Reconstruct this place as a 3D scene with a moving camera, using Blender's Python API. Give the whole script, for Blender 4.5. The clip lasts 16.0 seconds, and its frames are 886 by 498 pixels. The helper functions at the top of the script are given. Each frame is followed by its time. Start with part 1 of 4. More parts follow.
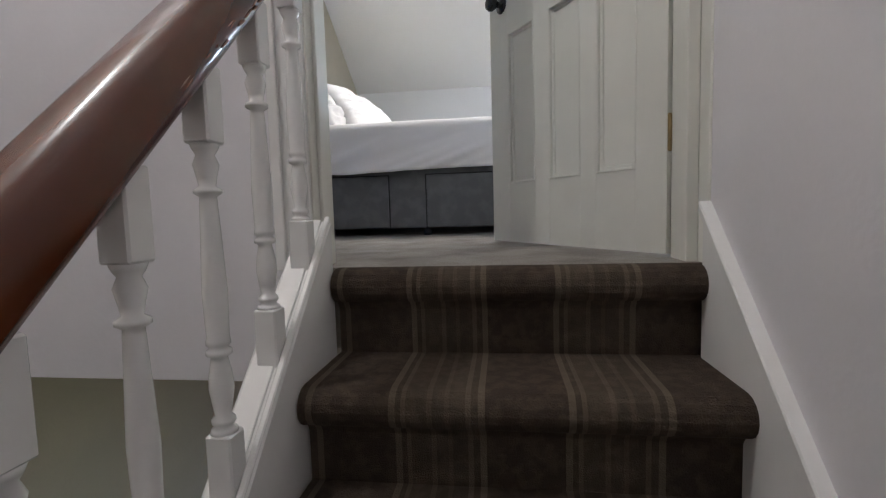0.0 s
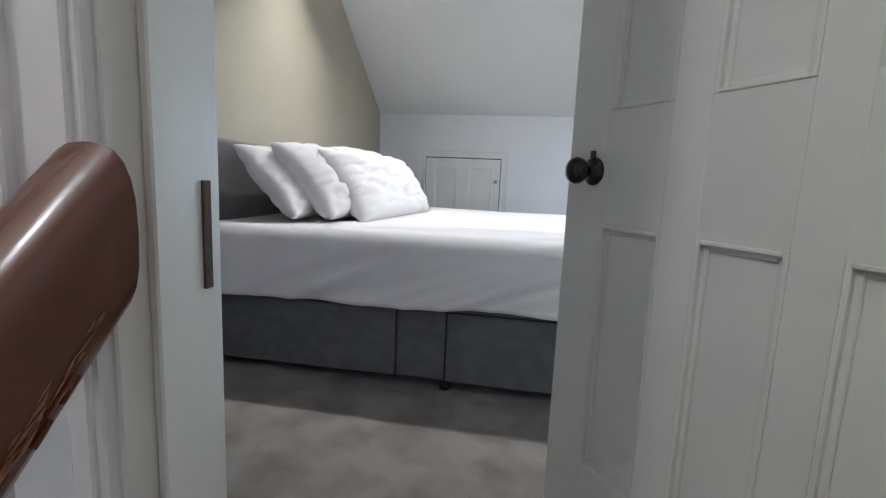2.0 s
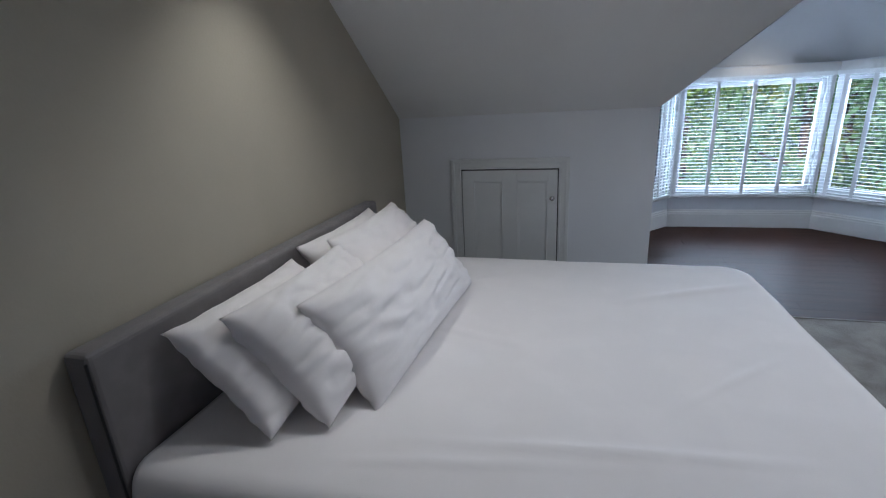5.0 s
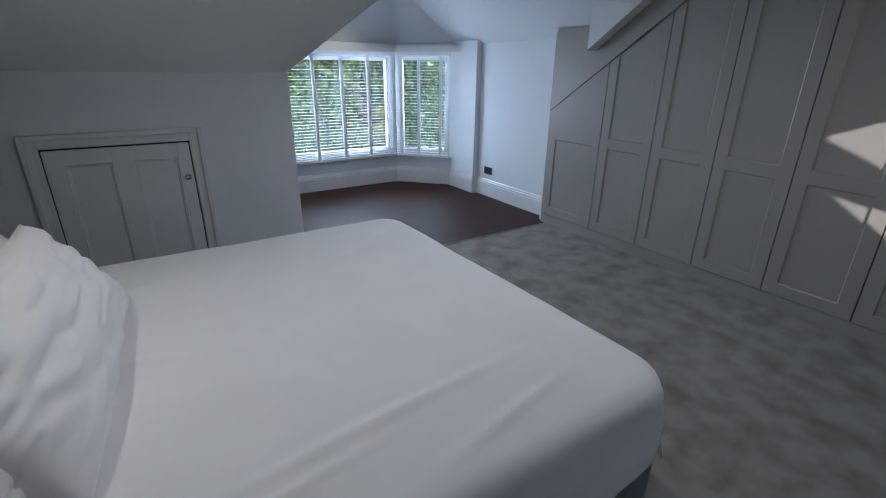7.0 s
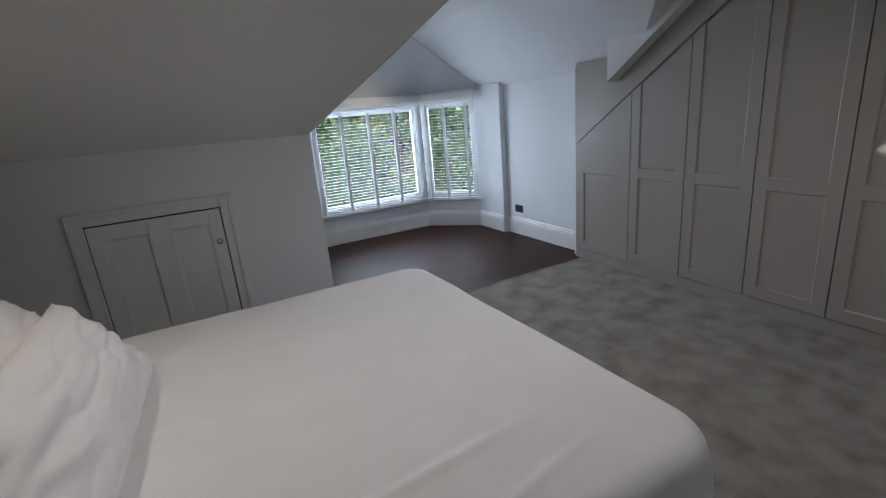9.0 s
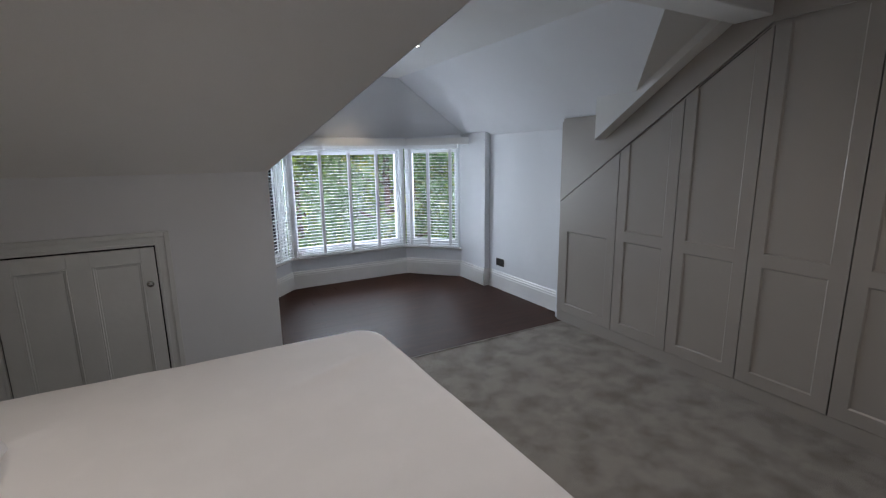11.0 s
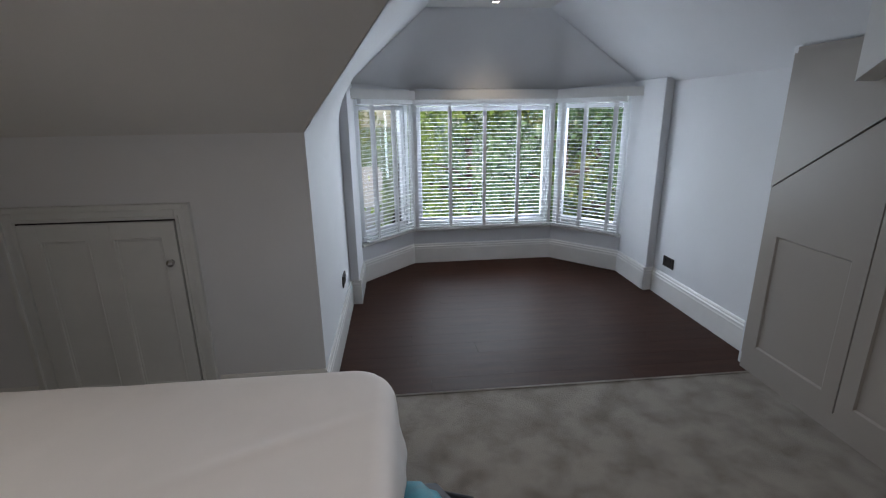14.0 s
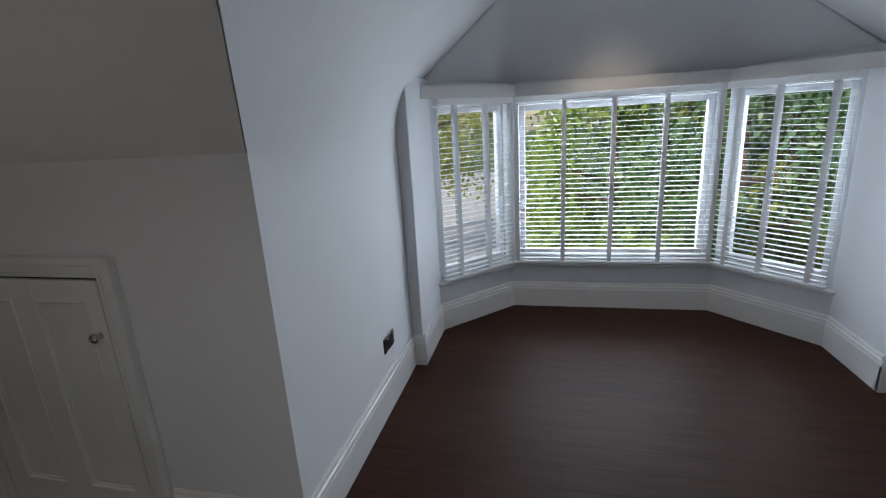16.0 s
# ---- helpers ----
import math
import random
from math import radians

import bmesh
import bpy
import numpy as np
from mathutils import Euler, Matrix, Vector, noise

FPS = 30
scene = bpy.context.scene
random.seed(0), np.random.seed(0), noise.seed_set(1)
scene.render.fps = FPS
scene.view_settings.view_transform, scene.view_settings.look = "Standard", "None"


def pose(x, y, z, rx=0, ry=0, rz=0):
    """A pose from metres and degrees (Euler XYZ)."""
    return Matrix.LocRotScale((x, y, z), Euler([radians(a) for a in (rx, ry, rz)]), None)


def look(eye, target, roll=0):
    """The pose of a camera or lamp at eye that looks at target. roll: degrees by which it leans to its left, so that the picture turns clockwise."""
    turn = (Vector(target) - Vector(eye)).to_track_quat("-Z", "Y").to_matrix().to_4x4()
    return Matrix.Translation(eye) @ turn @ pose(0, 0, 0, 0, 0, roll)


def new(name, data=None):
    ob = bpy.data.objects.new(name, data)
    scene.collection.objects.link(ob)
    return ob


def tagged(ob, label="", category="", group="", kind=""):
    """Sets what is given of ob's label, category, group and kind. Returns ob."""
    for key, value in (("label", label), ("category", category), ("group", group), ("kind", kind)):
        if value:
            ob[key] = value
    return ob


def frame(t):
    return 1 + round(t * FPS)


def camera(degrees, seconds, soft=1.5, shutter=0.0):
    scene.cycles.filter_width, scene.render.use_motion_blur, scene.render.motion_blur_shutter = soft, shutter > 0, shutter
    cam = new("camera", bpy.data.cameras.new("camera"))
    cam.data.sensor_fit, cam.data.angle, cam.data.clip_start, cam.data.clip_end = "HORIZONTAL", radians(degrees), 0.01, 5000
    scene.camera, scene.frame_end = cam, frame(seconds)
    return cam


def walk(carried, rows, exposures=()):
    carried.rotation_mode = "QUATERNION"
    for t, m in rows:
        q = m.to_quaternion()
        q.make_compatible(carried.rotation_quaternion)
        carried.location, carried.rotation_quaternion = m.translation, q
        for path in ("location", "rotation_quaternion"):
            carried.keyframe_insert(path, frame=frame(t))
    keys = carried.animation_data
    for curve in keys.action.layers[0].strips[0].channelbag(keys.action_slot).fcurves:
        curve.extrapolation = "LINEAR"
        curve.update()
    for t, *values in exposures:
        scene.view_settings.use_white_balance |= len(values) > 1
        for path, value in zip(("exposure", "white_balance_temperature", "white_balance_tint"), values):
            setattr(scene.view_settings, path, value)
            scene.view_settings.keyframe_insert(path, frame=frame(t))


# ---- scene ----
cam = camera(87.3, 16.0, soft=1.2)
PATH = [
    (0, (0.039, -0.073, 0.131), (-0.218, 1.903, -0.034), -1.7),
    (0.5, (-0.047, 0.106, 0.306), (-0.544, 2.036, 0.137), -0.5),
    (1, (-0.03, 0.307, 0.498), (-0.339, 2.278, 0.358), 3.5),
    (1.5, (-0.06, 0.455, 0.675), (-0.643, 2.351, 0.416), -0.4),
    (2, (-0.082, 0.673, 0.84), (-0.431, 2.62, 0.549), 2.5),
    (2.5, (-0.059, 0.788, 1.025), (-0.572, 2.709, 0.811), -3.3),
    (3, (-0.14, 0.952, 1.14), (-0.527, 2.882, 0.786), 0.9),
    (5.5, (-0.396, 1.75, 1.578), (-0.924, 3.582, 0.976), -3.5),
    (6, (-0.575, 1.823, 1.5), (-0.591, 3.746, 0.952), -3.4),
    (6.5, (-0.67, 1.864, 1.543), (-0.076, 3.631, 0.819), -0.0),
    (7, (-0.619, 1.827, 1.5), (0.397, 3.385, 0.767), 0.7),
    (7.5, (-0.576, 1.79, 1.485), (0.492, 3.348, 0.826), 0.1),
    (8, (-0.552, 1.785, 1.513), (0.494, 3.364, 0.87), -2.5),
    (8.5, (-0.54, 1.8, 1.508), (0.47, 3.401, 0.862), -2.9),
    (9, (-0.486, 1.827, 1.524), (0.402, 3.526, 0.955), -5.0),
    (9.5, (-0.391, 1.95, 1.533), (0.489, 3.69, 1.09), -4.6),
    (12, (-0.032, 2.135, 1.536), (0.967, 3.827, 1.165), 0.4),
    (12.5, (0.105, 2.34, 1.516), (1.089, 4.047, 1.172), -0.7),
    (13, (0.283, 2.527, 1.513), (1.08, 4.295, 1.023), -1.2),
    (13.5, (0.536, 2.599, 1.528), (0.981, 4.478, 1.009), -2.9),
    (14, (0.71, 2.784, 1.524), (0.89, 4.696, 0.966), -0.8),
    (14.5, (0.859, 2.902, 1.55), (1.118, 4.814, 1.022), -2.1),
    (15, (0.962, 3.13, 1.528), (1.033, 5.055, 0.992), -3.4),
    (15.5, (1.056, 3.547, 1.51), (1.193, 5.455, 0.925), -2.7),
    (16, (1.13, 3.864, 1.502), (0.689, 5.743, 0.979), -3.3),
]
walk(cam, [(t, look(eye, target, roll)) for t, eye, target, roll in PATH],
     exposures=[(0.0, 2.35, 6150, 8), (1.0, 2.2, 6050, 8), (2.0, 2.0, 5850, 7), (3.2, 1.5, 5850, 7), (5.5, 0.47, 5650, 10), (7.0, 0.35, 5750, 10), (9.0, 0.3, 6350, 12), (12.5, 0.22, 6700, 13), (16.0, -0.02, 6700, 12)])

# ---- world and lights ----
SUN_DIR = Vector((0.4, 0.8, -0.36)).normalized()
world = bpy.data.worlds.new("sky")
scene.world = world
world.use_nodes = True
wt = world.node_tree
sky = wt.nodes.new("ShaderNodeTexSky")
sky.sky_type = "NISHITA"
sky.sun_disc = False
sky.sun_elevation = math.asin(-SUN_DIR.z)
sky.sun_rotation = math.atan2(-SUN_DIR.x, -SUN_DIR.y)
wt.links.new(sky.outputs[0], wt.nodes["Background"].inputs[0])
wt.nodes["Background"].inputs[1].default_value = 0.15


def lamp(name, kind, energy, colour, m, **kw):
    d = bpy.data.lights.new(name, kind)
    d.energy, d.color = energy, colour
    for k, v in kw.items():
        if k == "size":
            d.size = v
        elif k == "size_y":
            d.shape, d.size_y = "RECTANGLE", v
        elif k == "angle":
            d.angle = v
        elif k == "spot":
            d.spot_size, d.spot_blend = radians(v), 0.9
        elif k == "soft":
            d.shadow_soft_size = v
    ob = new(name, d)
    ob.matrix_world = m
    return ob


lamp("sun", "SUN", 5.0, (1.0, 0.96, 0.90), Matrix.Translation((0, -20, 20)) @ SUN_DIR.to_track_quat("-Z", "Y").to_matrix().to_4x4(), angle=radians(0.5))
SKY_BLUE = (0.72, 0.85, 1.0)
# area lamps added outside the bay windows to boost the sky's light
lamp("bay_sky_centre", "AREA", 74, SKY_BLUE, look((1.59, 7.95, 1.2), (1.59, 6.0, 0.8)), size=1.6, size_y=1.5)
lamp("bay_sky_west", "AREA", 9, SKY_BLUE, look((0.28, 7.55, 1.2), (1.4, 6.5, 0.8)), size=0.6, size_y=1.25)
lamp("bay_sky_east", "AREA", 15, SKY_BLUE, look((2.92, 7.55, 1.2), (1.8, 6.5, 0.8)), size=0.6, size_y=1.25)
WARM = (1.0, 0.87, 0.70)
lamp("bed_spot", "SPOT", 15.5, (1.0, 0.94, 0.84), look((-1.12, 3.28, 2.37), (-1.24, 3.28, 0)), spot=95, soft=0.03)
lamp("bay_spot", "SPOT", 13, WARM, look((1.56, 6.95, 2.37), (1.56, 7.15, 1.70)), spot=72, soft=0.03)
lamp("dormer_spot", "SPOT", 4, WARM, look((1.58, 5.62, 2.37), (1.58, 5.62, 0)), spot=110, soft=0.03)
lamp("landing_lamp", "POINT", 8.3, (1.0, 0.97, 0.94), Matrix.Translation((-1.05, 0.3, 2.3)), soft=0.06)
ROOM_SPOTS = [(0.12, 3.28), (1.36, 3.28)]
for x, y in ROOM_SPOTS:
    lamp("room_spot", "SPOT", 19 if x < 1 else 17, (1.0, 0.965, 0.94), look((x, y, 2.37), (x, y, 0)), spot=150, soft=0.05)


# ---- materials ----
def material(name, colour, rough=0.5, metal=0.0, spread=0.06, scale=8.0, bump=0.05, fine=160.0, coat=0.0, second=None, mask=(0.45, 0.62), distort=0.0, stretch=None, spec=None, sheen=0.0, rnd=0.0):
    """Colour with variation at two scales, and fine relief."""
    m = bpy.data.materials.new(name)
    m.use_nodes = True
    nt = m.node_tree
    b = nt.nodes["Principled BSDF"]
    b.inputs["Roughness"].default_value = rough
    b.inputs["Metallic"].default_value = metal
    b.inputs["Coat Weight"].default_value = coat
    b.inputs["Sheen Weight"].default_value = sheen
    if spec is not None:
        b.inputs["Specular IOR Level"].default_value = spec
    tc = nt.nodes.new("ShaderNodeTexCoord")
    vec = tc.outputs["Object"]
    if stretch:
        mp = nt.nodes.new("ShaderNodeMapping")
        mp.inputs["Scale"].default_value = stretch
        nt.links.new(vec, mp.inputs["Vector"])
        vec = mp.outputs["Vector"]
    n1 = nt.nodes.new("ShaderNodeTexNoise")
    n1.inputs["Scale"].default_value = scale
    n1.inputs["Detail"].default_value = 4
    n1.inputs["Distortion"].default_value = distort
    nt.links.new(vec, n1.inputs["Vector"])
    ramp = nt.nodes.new("ShaderNodeValToRGB")
    ramp.color_ramp.elements[0].position, ramp.color_ramp.elements[1].position = mask
    lo = second or tuple(c * (1 - spread) for c in colour)
    hi = colour if second else tuple(min(1, c * (1 + spread)) for c in colour)
    ramp.color_ramp.elements[0].color = (*lo, 1)
    ramp.color_ramp.elements[1].color = (*hi, 1)
    nt.links.new(n1.outputs["Fac"], ramp.inputs["Fac"])
    out = ramp.outputs["Color"]
    n2 = nt.nodes.new("ShaderNodeTexNoise")
    n2.inputs["Scale"].default_value = fine
    n2.inputs["Detail"].default_value = 3
    nt.links.new(vec, n2.inputs["Vector"])
    hsv = nt.nodes.new("ShaderNodeHueSaturation")
    mr = nt.nodes.new("ShaderNodeMapRange")
    mr.inputs["To Min"].default_value, mr.inputs["To Max"].default_value = 1 - spread, 1 + spread
    nt.links.new(n2.outputs["Fac"], mr.inputs["Value"])
    val = mr.outputs["Result"]
    if rnd:
        oi = nt.nodes.new("ShaderNodeObjectInfo")
        m2 = nt.nodes.new("ShaderNodeMapRange")
        m2.inputs["To Min"].default_value, m2.inputs["To Max"].default_value = 1 - rnd, 1 + rnd
        nt.links.new(oi.outputs["Random"], m2.inputs["Value"])
        mul = nt.nodes.new("ShaderNodeMath")
        mul.operation = "MULTIPLY"
        nt.links.new(val, mul.inputs[0])
        nt.links.new(m2.outputs["Result"], mul.inputs[1])
        val = mul.outputs[0]
    nt.links.new(val, hsv.inputs["Value"])
    nt.links.new(out, hsv.inputs["Color"])
    nt.links.new(hsv.outputs["Color"], b.inputs["Base Color"])
    if bump:
        bp = nt.nodes.new("ShaderNodeBump")
        bp.inputs["Strength"].default_value = bump
        bp.inputs["Distance"].default_value = 0.01
        nt.links.new(n2.outputs["Fac"], bp.inputs["Height"])
        nt.links.new(bp.outputs["Normal"], b.inputs["Normal"])
    return m


WALL = material("cool_white_emulsion", (0.74, 0.75, 0.77), 0.7, spread=0.015, scale=2.0, bump=0.06, fine=90)
CEIL = material("ceiling_emulsion", (0.76, 0.76, 0.75), 0.8, spread=0.015, scale=1.5, bump=0.05, fine=90)
BEIGE = material("beige_emulsion", (0.45, 0.41, 0.325), 0.75, spread=0.02, scale=2.0, bump=0.05, fine=110)
STAIRWALL = material("stairwell_emulsion", (0.72, 0.70, 0.72), 0.6, spread=0.02, scale=2.0, bump=0.06, fine=80)
TAUPE_WALL = material("taupe_emulsion", (0.42, 0.35, 0.31), 0.7, spread=0.03, scale=3.0, bump=0.05, fine=90)
GLOSS = material("white_gloss_paint", (0.80, 0.79, 0.77), 0.22, spread=0.02, scale=5.0, bump=0.04, fine=25)
DOORPAINT = material("cream_satin_paint", (0.72, 0.71, 0.65), 0.38, spread=0.02, scale=4.0, bump=0.05, fine=30)
CUPPAINT = material("grey_white_satin_paint", (0.72, 0.73, 0.72), 0.42, spread=0.02, scale=4.0, bump=0.05, fine=40)
CARPET = material("cut_pile_carpet", (0.345, 0.31, 0.275), 0.95, spread=0.16, scale=6.0, bump=0.7, fine=220, second=(0.20, 0.174, 0.15), mask=(0.30, 0.60), distort=0.12, spec=0.1, sheen=0.2)
BOARD = material("dark_stained_floorboard", (0.050, 0.020, 0.0125), 0.5, spread=0.12, scale=2.4, bump=0.05, fine=60, stretch=(1, 9, 9), rnd=0.06, spec=0.13)
WARDROBE = material("taupe_satin_lacquer", (0.37, 0.335, 0.30), 0.32, spread=0.01, scale=3.0, bump=0.02, fine=120)
# near-black colour standing in for the shade inside gaps, seams and pin holes
GAP_SHADE = material("painted_gap_shade", (0.03, 0.03, 0.03), 0.9, spread=0.05, bump=0)
SHEET = material("white_cotton", (0.84, 0.805, 0.79), 0.85, spread=0.012, scale=6.0, bump=0.10, fine=420, sheen=0.1)
GREYFAB = material("grey_velour", (0.155, 0.155, 0.155), 0.9, spread=0.10, scale=14.0, bump=0.2, fine=500, sheen=0.3)
HEADFAB = material("grey_woven_fabric", (0.20, 0.185, 0.185), 0.9, spread=0.06, scale=10.0, bump=0.2, fine=600, sheen=0.2)
RAILWOOD = material("varnished_mahogany", (0.11, 0.029, 0.010), 0.24, spread=0.06, scale=3.0, bump=0.02, fine=18, coat=0.3, second=(0.085, 0.021, 0.007), mask=(0.2, 0.8), stretch=(6, 2, 2))
CHIP = material("chipped_varnish", (0.24, 0.10, 0.045), 0.5, spread=0.2, scale=60, bump=0.1)
BLACK = material("black_ceramic", (0.008, 0.008, 0.008), 0.08, spread=0.02, bump=0)
BLACKPL = material("black_plastic", (0.02, 0.02, 0.022), 0.35, spread=0.05, bump=0.02)
BRONZE = material("dark_bronze_plate", (0.06, 0.05, 0.045), 0.35, metal=0.6, spread=0.08, scale=20, bump=0.02)
CHROME = material("polished_chrome", (0.6, 0.6, 0.6), 0.15, metal=1.0, spread=0.03, bump=0)
BRASS = material("worn_brass", (0.35, 0.26, 0.13), 0.4, metal=0.8, spread=0.1, scale=30, bump=0.03)
UPVC = material("white_window_frame", (0.82, 0.84, 0.86), 0.28, spread=0.01, bump=0.01)
SLAT = material("white_blind_slat", (0.84, 0.85, 0.86), 0.4, spread=0.01, bump=0.02)
TAPE = material("white_ladder_tape", (0.80, 0.81, 0.82), 0.9, spread=0.03, bump=0.1, fine=400)
TEAL = material("teal_nylon", (0.015, 0.23, 0.30), 0.55, spread=0.08, scale=30, bump=0.15, fine=300)
NAVY = material("black_nylon", (0.015, 0.018, 0.025), 0.6, spread=0.1, scale=30, bump=0.15, fine=300)
CORD = material("pale_cord", (0.55, 0.55, 0.5), 0.7, spread=0.1, bump=0.1)
BLUE = material("blue_vinyl", (0.008, 0.12, 0.50), 0.35, spread=0.04, scale=12, bump=0.03)
WHITEPL = material("white_enamel_tube", (0.78, 0.77, 0.74), 0.3, spread=0.02, bump=0.01)
BARK = material("bark", (0.10, 0.075, 0.055), 0.9, spread=0.2, scale=10, bump=0.6, fine=40)
LEAF_A = material("bright_green_leaves", (0.31, 0.45, 0.10), 0.3, spread=0.25, scale=3.0, bump=0, second=(0.15, 0.26, 0.06), mask=(0.3, 0.7))
LEAF_B = material("yellow_green_leaves", (0.42, 0.45, 0.11), 0.3, spread=0.25, scale=3.0, bump=0, second=(0.20, 0.27, 0.06), mask=(0.3, 0.7))
LEAF_C = material("dark_evergreen_leaves", (0.20, 0.34, 0.15), 0.3, spread=0.25, scale=3.0, bump=0, second=(0.075, 0.16, 0.085), mask=(0.3, 0.7))
for lm in (LEAF_A, LEAF_B, LEAF_C):
    nt = lm.node_tree
    bs = nt.nodes["Principled BSDF"]
    tr = nt.nodes.new("ShaderNodeBsdfTranslucent")
    mx = nt.nodes.new("ShaderNodeMixShader")
    mx.inputs[0].default_value = 0.4
    nt.links.new(bs.inputs["Base Color"].links[0].from_socket, tr.inputs["Color"])
    nt.links.new(bs.outputs[0], mx.inputs[1])
    nt.links.new(tr.outputs[0], mx.inputs[2])
    nt.links.new(mx.outputs[0], nt.nodes["Material Output"].inputs[0])
GRASS = material("lawn", (0.12, 0.18, 0.05), 0.9, spread=0.2, scale=1.5, bump=0.4, fine=40, second=(0.08, 0.13, 0.035))
PAVING = material("pale_paving", (0.60, 0.57, 0.52), 0.85, spread=0.1, scale=2.0, bump=0.1, fine=50)
ROOFT = material("dark_roof_tile", (0.05, 0.045, 0.045), 0.8, spread=0.15, scale=6.0, bump=0.2, fine=30)
BRICK = material("red_brick", (0.30, 0.14, 0.09), 0.85, spread=0.15, scale=9.0, bump=0.2, fine=40)

GLASS = bpy.data.materials.new("window_glass")
GLASS.use_nodes = True
_g = GLASS.node_tree
_g.nodes.remove(_g.nodes["Principled BSDF"])
_t, _s, _mx, _fr = (_g.nodes.new(k) for k in ("ShaderNodeBsdfTransparent", "ShaderNodeBsdfGlossy", "ShaderNodeMixShader", "ShaderNodeFresnel"))
_s.inputs["Roughness"].default_value = 0.02
_fr.inputs["IOR"].default_value = 1.35
_g.links.new(_fr.outputs[0], _mx.inputs[0])
_g.links.new(_t.outputs[0], _mx.inputs[1])
_g.links.new(_s.outputs[0], _mx.inputs[2])
_g.links.new(_mx.outputs[0], _g.nodes["Material Output"].inputs[0])

GLOW = bpy.data.materials.new("lit_downlight")
GLOW.use_nodes = True
GLOW.node_tree.nodes["Principled BSDF"].inputs["Emission Color"].default_value = (1, 0.95, 0.85, 1)
GLOW.node_tree.nodes["Principled BSDF"].inputs["Emission Strength"].default_value = 6


def stripe_carpet():
    """Brown stair carpet with groups of paler stripes that run up the flight."""
    m = material("striped_stair_carpet", (0.075, 0.055, 0.042), 0.97, spread=0.15, scale=40, bump=0.6, fine=320, spec=0.1)
    nt = m.node_tree
    b = nt.nodes["Principled BSDF"]
    src = b.inputs["Base Color"].links[0].from_socket
    tc = nt.nodes.new("ShaderNodeTexCoord")
    sp = nt.nodes.new("ShaderNodeSeparateXYZ")
    nt.links.new(tc.outputs["Object"], sp.inputs[0])
    sc = nt.nodes.new("ShaderNodeMath")
    sc.operation = "MULTIPLY_ADD"
    sc.inputs[1].default_value, sc.inputs[2].default_value = 1 / 0.33, 0.30 / 0.33 + 3
    nt.links.new(sp.outputs[0], sc.inputs[0])
    fr = nt.nodes.new("ShaderNodeMath")
    fr.operation = "FRACT"
    nt.links.new(sc.outputs[0], fr.inputs[0])
    ramp = nt.nodes.new("ShaderNodeValToRGB")
    ramp.color_ramp.interpolation = "CONSTANT"
    el = ramp.color_ramp.elements
    el[0].position, el[0].color = 0.0, (0, 0, 0, 1)
    el[1].position, el[1].color = 0.36, (1, 1, 1, 1)
    for p, v in ((0.40, 0.15), (0.43, 0.8), (0.46, 0.3), (0.58, 0.7), (0.61, 0.2), (0.68, 0.5), (0.71, 0.2), (0.80, 0.8), (0.83, 0.15), (0.87, 1.0), (0.91, 0.0)):
        e = el.new(p)
        e.color = (v, v, v, 1)
    nt.links.new(fr.outputs[0], ramp.inputs[0])
    mix = nt.nodes.new("ShaderNodeMix")
    mix.data_type = "RGBA"
    mix.inputs[7].default_value = (0.22, 0.18, 0.13, 1)
    ml = nt.nodes.new("ShaderNodeMath")
    ml.operation = "MULTIPLY"
    ml.inputs[1].default_value = 0.5
    nt.links.new(ramp.outputs[0], ml.inputs[0])
    nt.links.new(ml.outputs[0], mix.inputs[0])
    nt.links.new(src, mix.inputs[6])
    nt.links.new(mix.outputs[2], b.inputs["Base Color"])
    return m


STAIRCARPET = stripe_carpet()


# ---- mesh helpers ----
def part(name, bm, mat, parent=None, label="", smooth=False):
    me = bpy.data.meshes.new(name)
    bmesh.ops.recalc_face_normals(bm, faces=bm.faces)
    bm.to_mesh(me)
    bm.free()
    if smooth:
        for p in me.polygons:
            p.use_smooth = True
    me.materials.append(mat)
    ob = new(name, me)
    if parent:
        ob.parent = parent
    if label:
        ob["label"] = label
    return ob


def thing(name, at, label, category, group="", rz=0.0):
    ob = new(name)
    ob.empty_display_size = 0.1
    ob.matrix_world = pose(*at, 0, 0, rz)
    return tagged(ob, label, category, group)


def box(x0, x1, y0, y1, z0, z1, bevel=0.0, bm=None, seg=1):
    bm = bm or bmesh.new()
    r = bmesh.ops.create_cube(bm, size=1)
    for v in r["verts"]:
        v.co = Vector((x0 + (v.co.x + 0.5) * (x1 - x0), y0 + (v.co.y + 0.5) * (y1 - y0), z0 + (v.co.z + 0.5) * (z1 - z0)))
    if bevel:
        es = list({e for v in r["verts"] for e in v.link_edges})
        bmesh.ops.bevel(bm, geom=es, offset=bevel, segments=seg, profile=0.5, affect="EDGES")
    return bm


def prism(pts, axis, a, b, bm=None):
    """A flat outline pushed from a to b along an axis; the outline's two numbers are the other axes in order."""
    bm = bm or bmesh.new()

    def co(p, v):
        p = list(p)
        p.insert("xyz".index(axis), v)
        return p
    va = [bm.verts.new(co(p, a)) for p in pts]
    vb = [bm.verts.new(co(p, b)) for p in pts]
    n = len(pts)
    bm.faces.new(va)
    bm.faces.new(vb[::-1])
    for i in range(n):
        bm.faces.new((va[i], vb[i], vb[(i + 1) % n], va[(i + 1) % n]))
    return bm


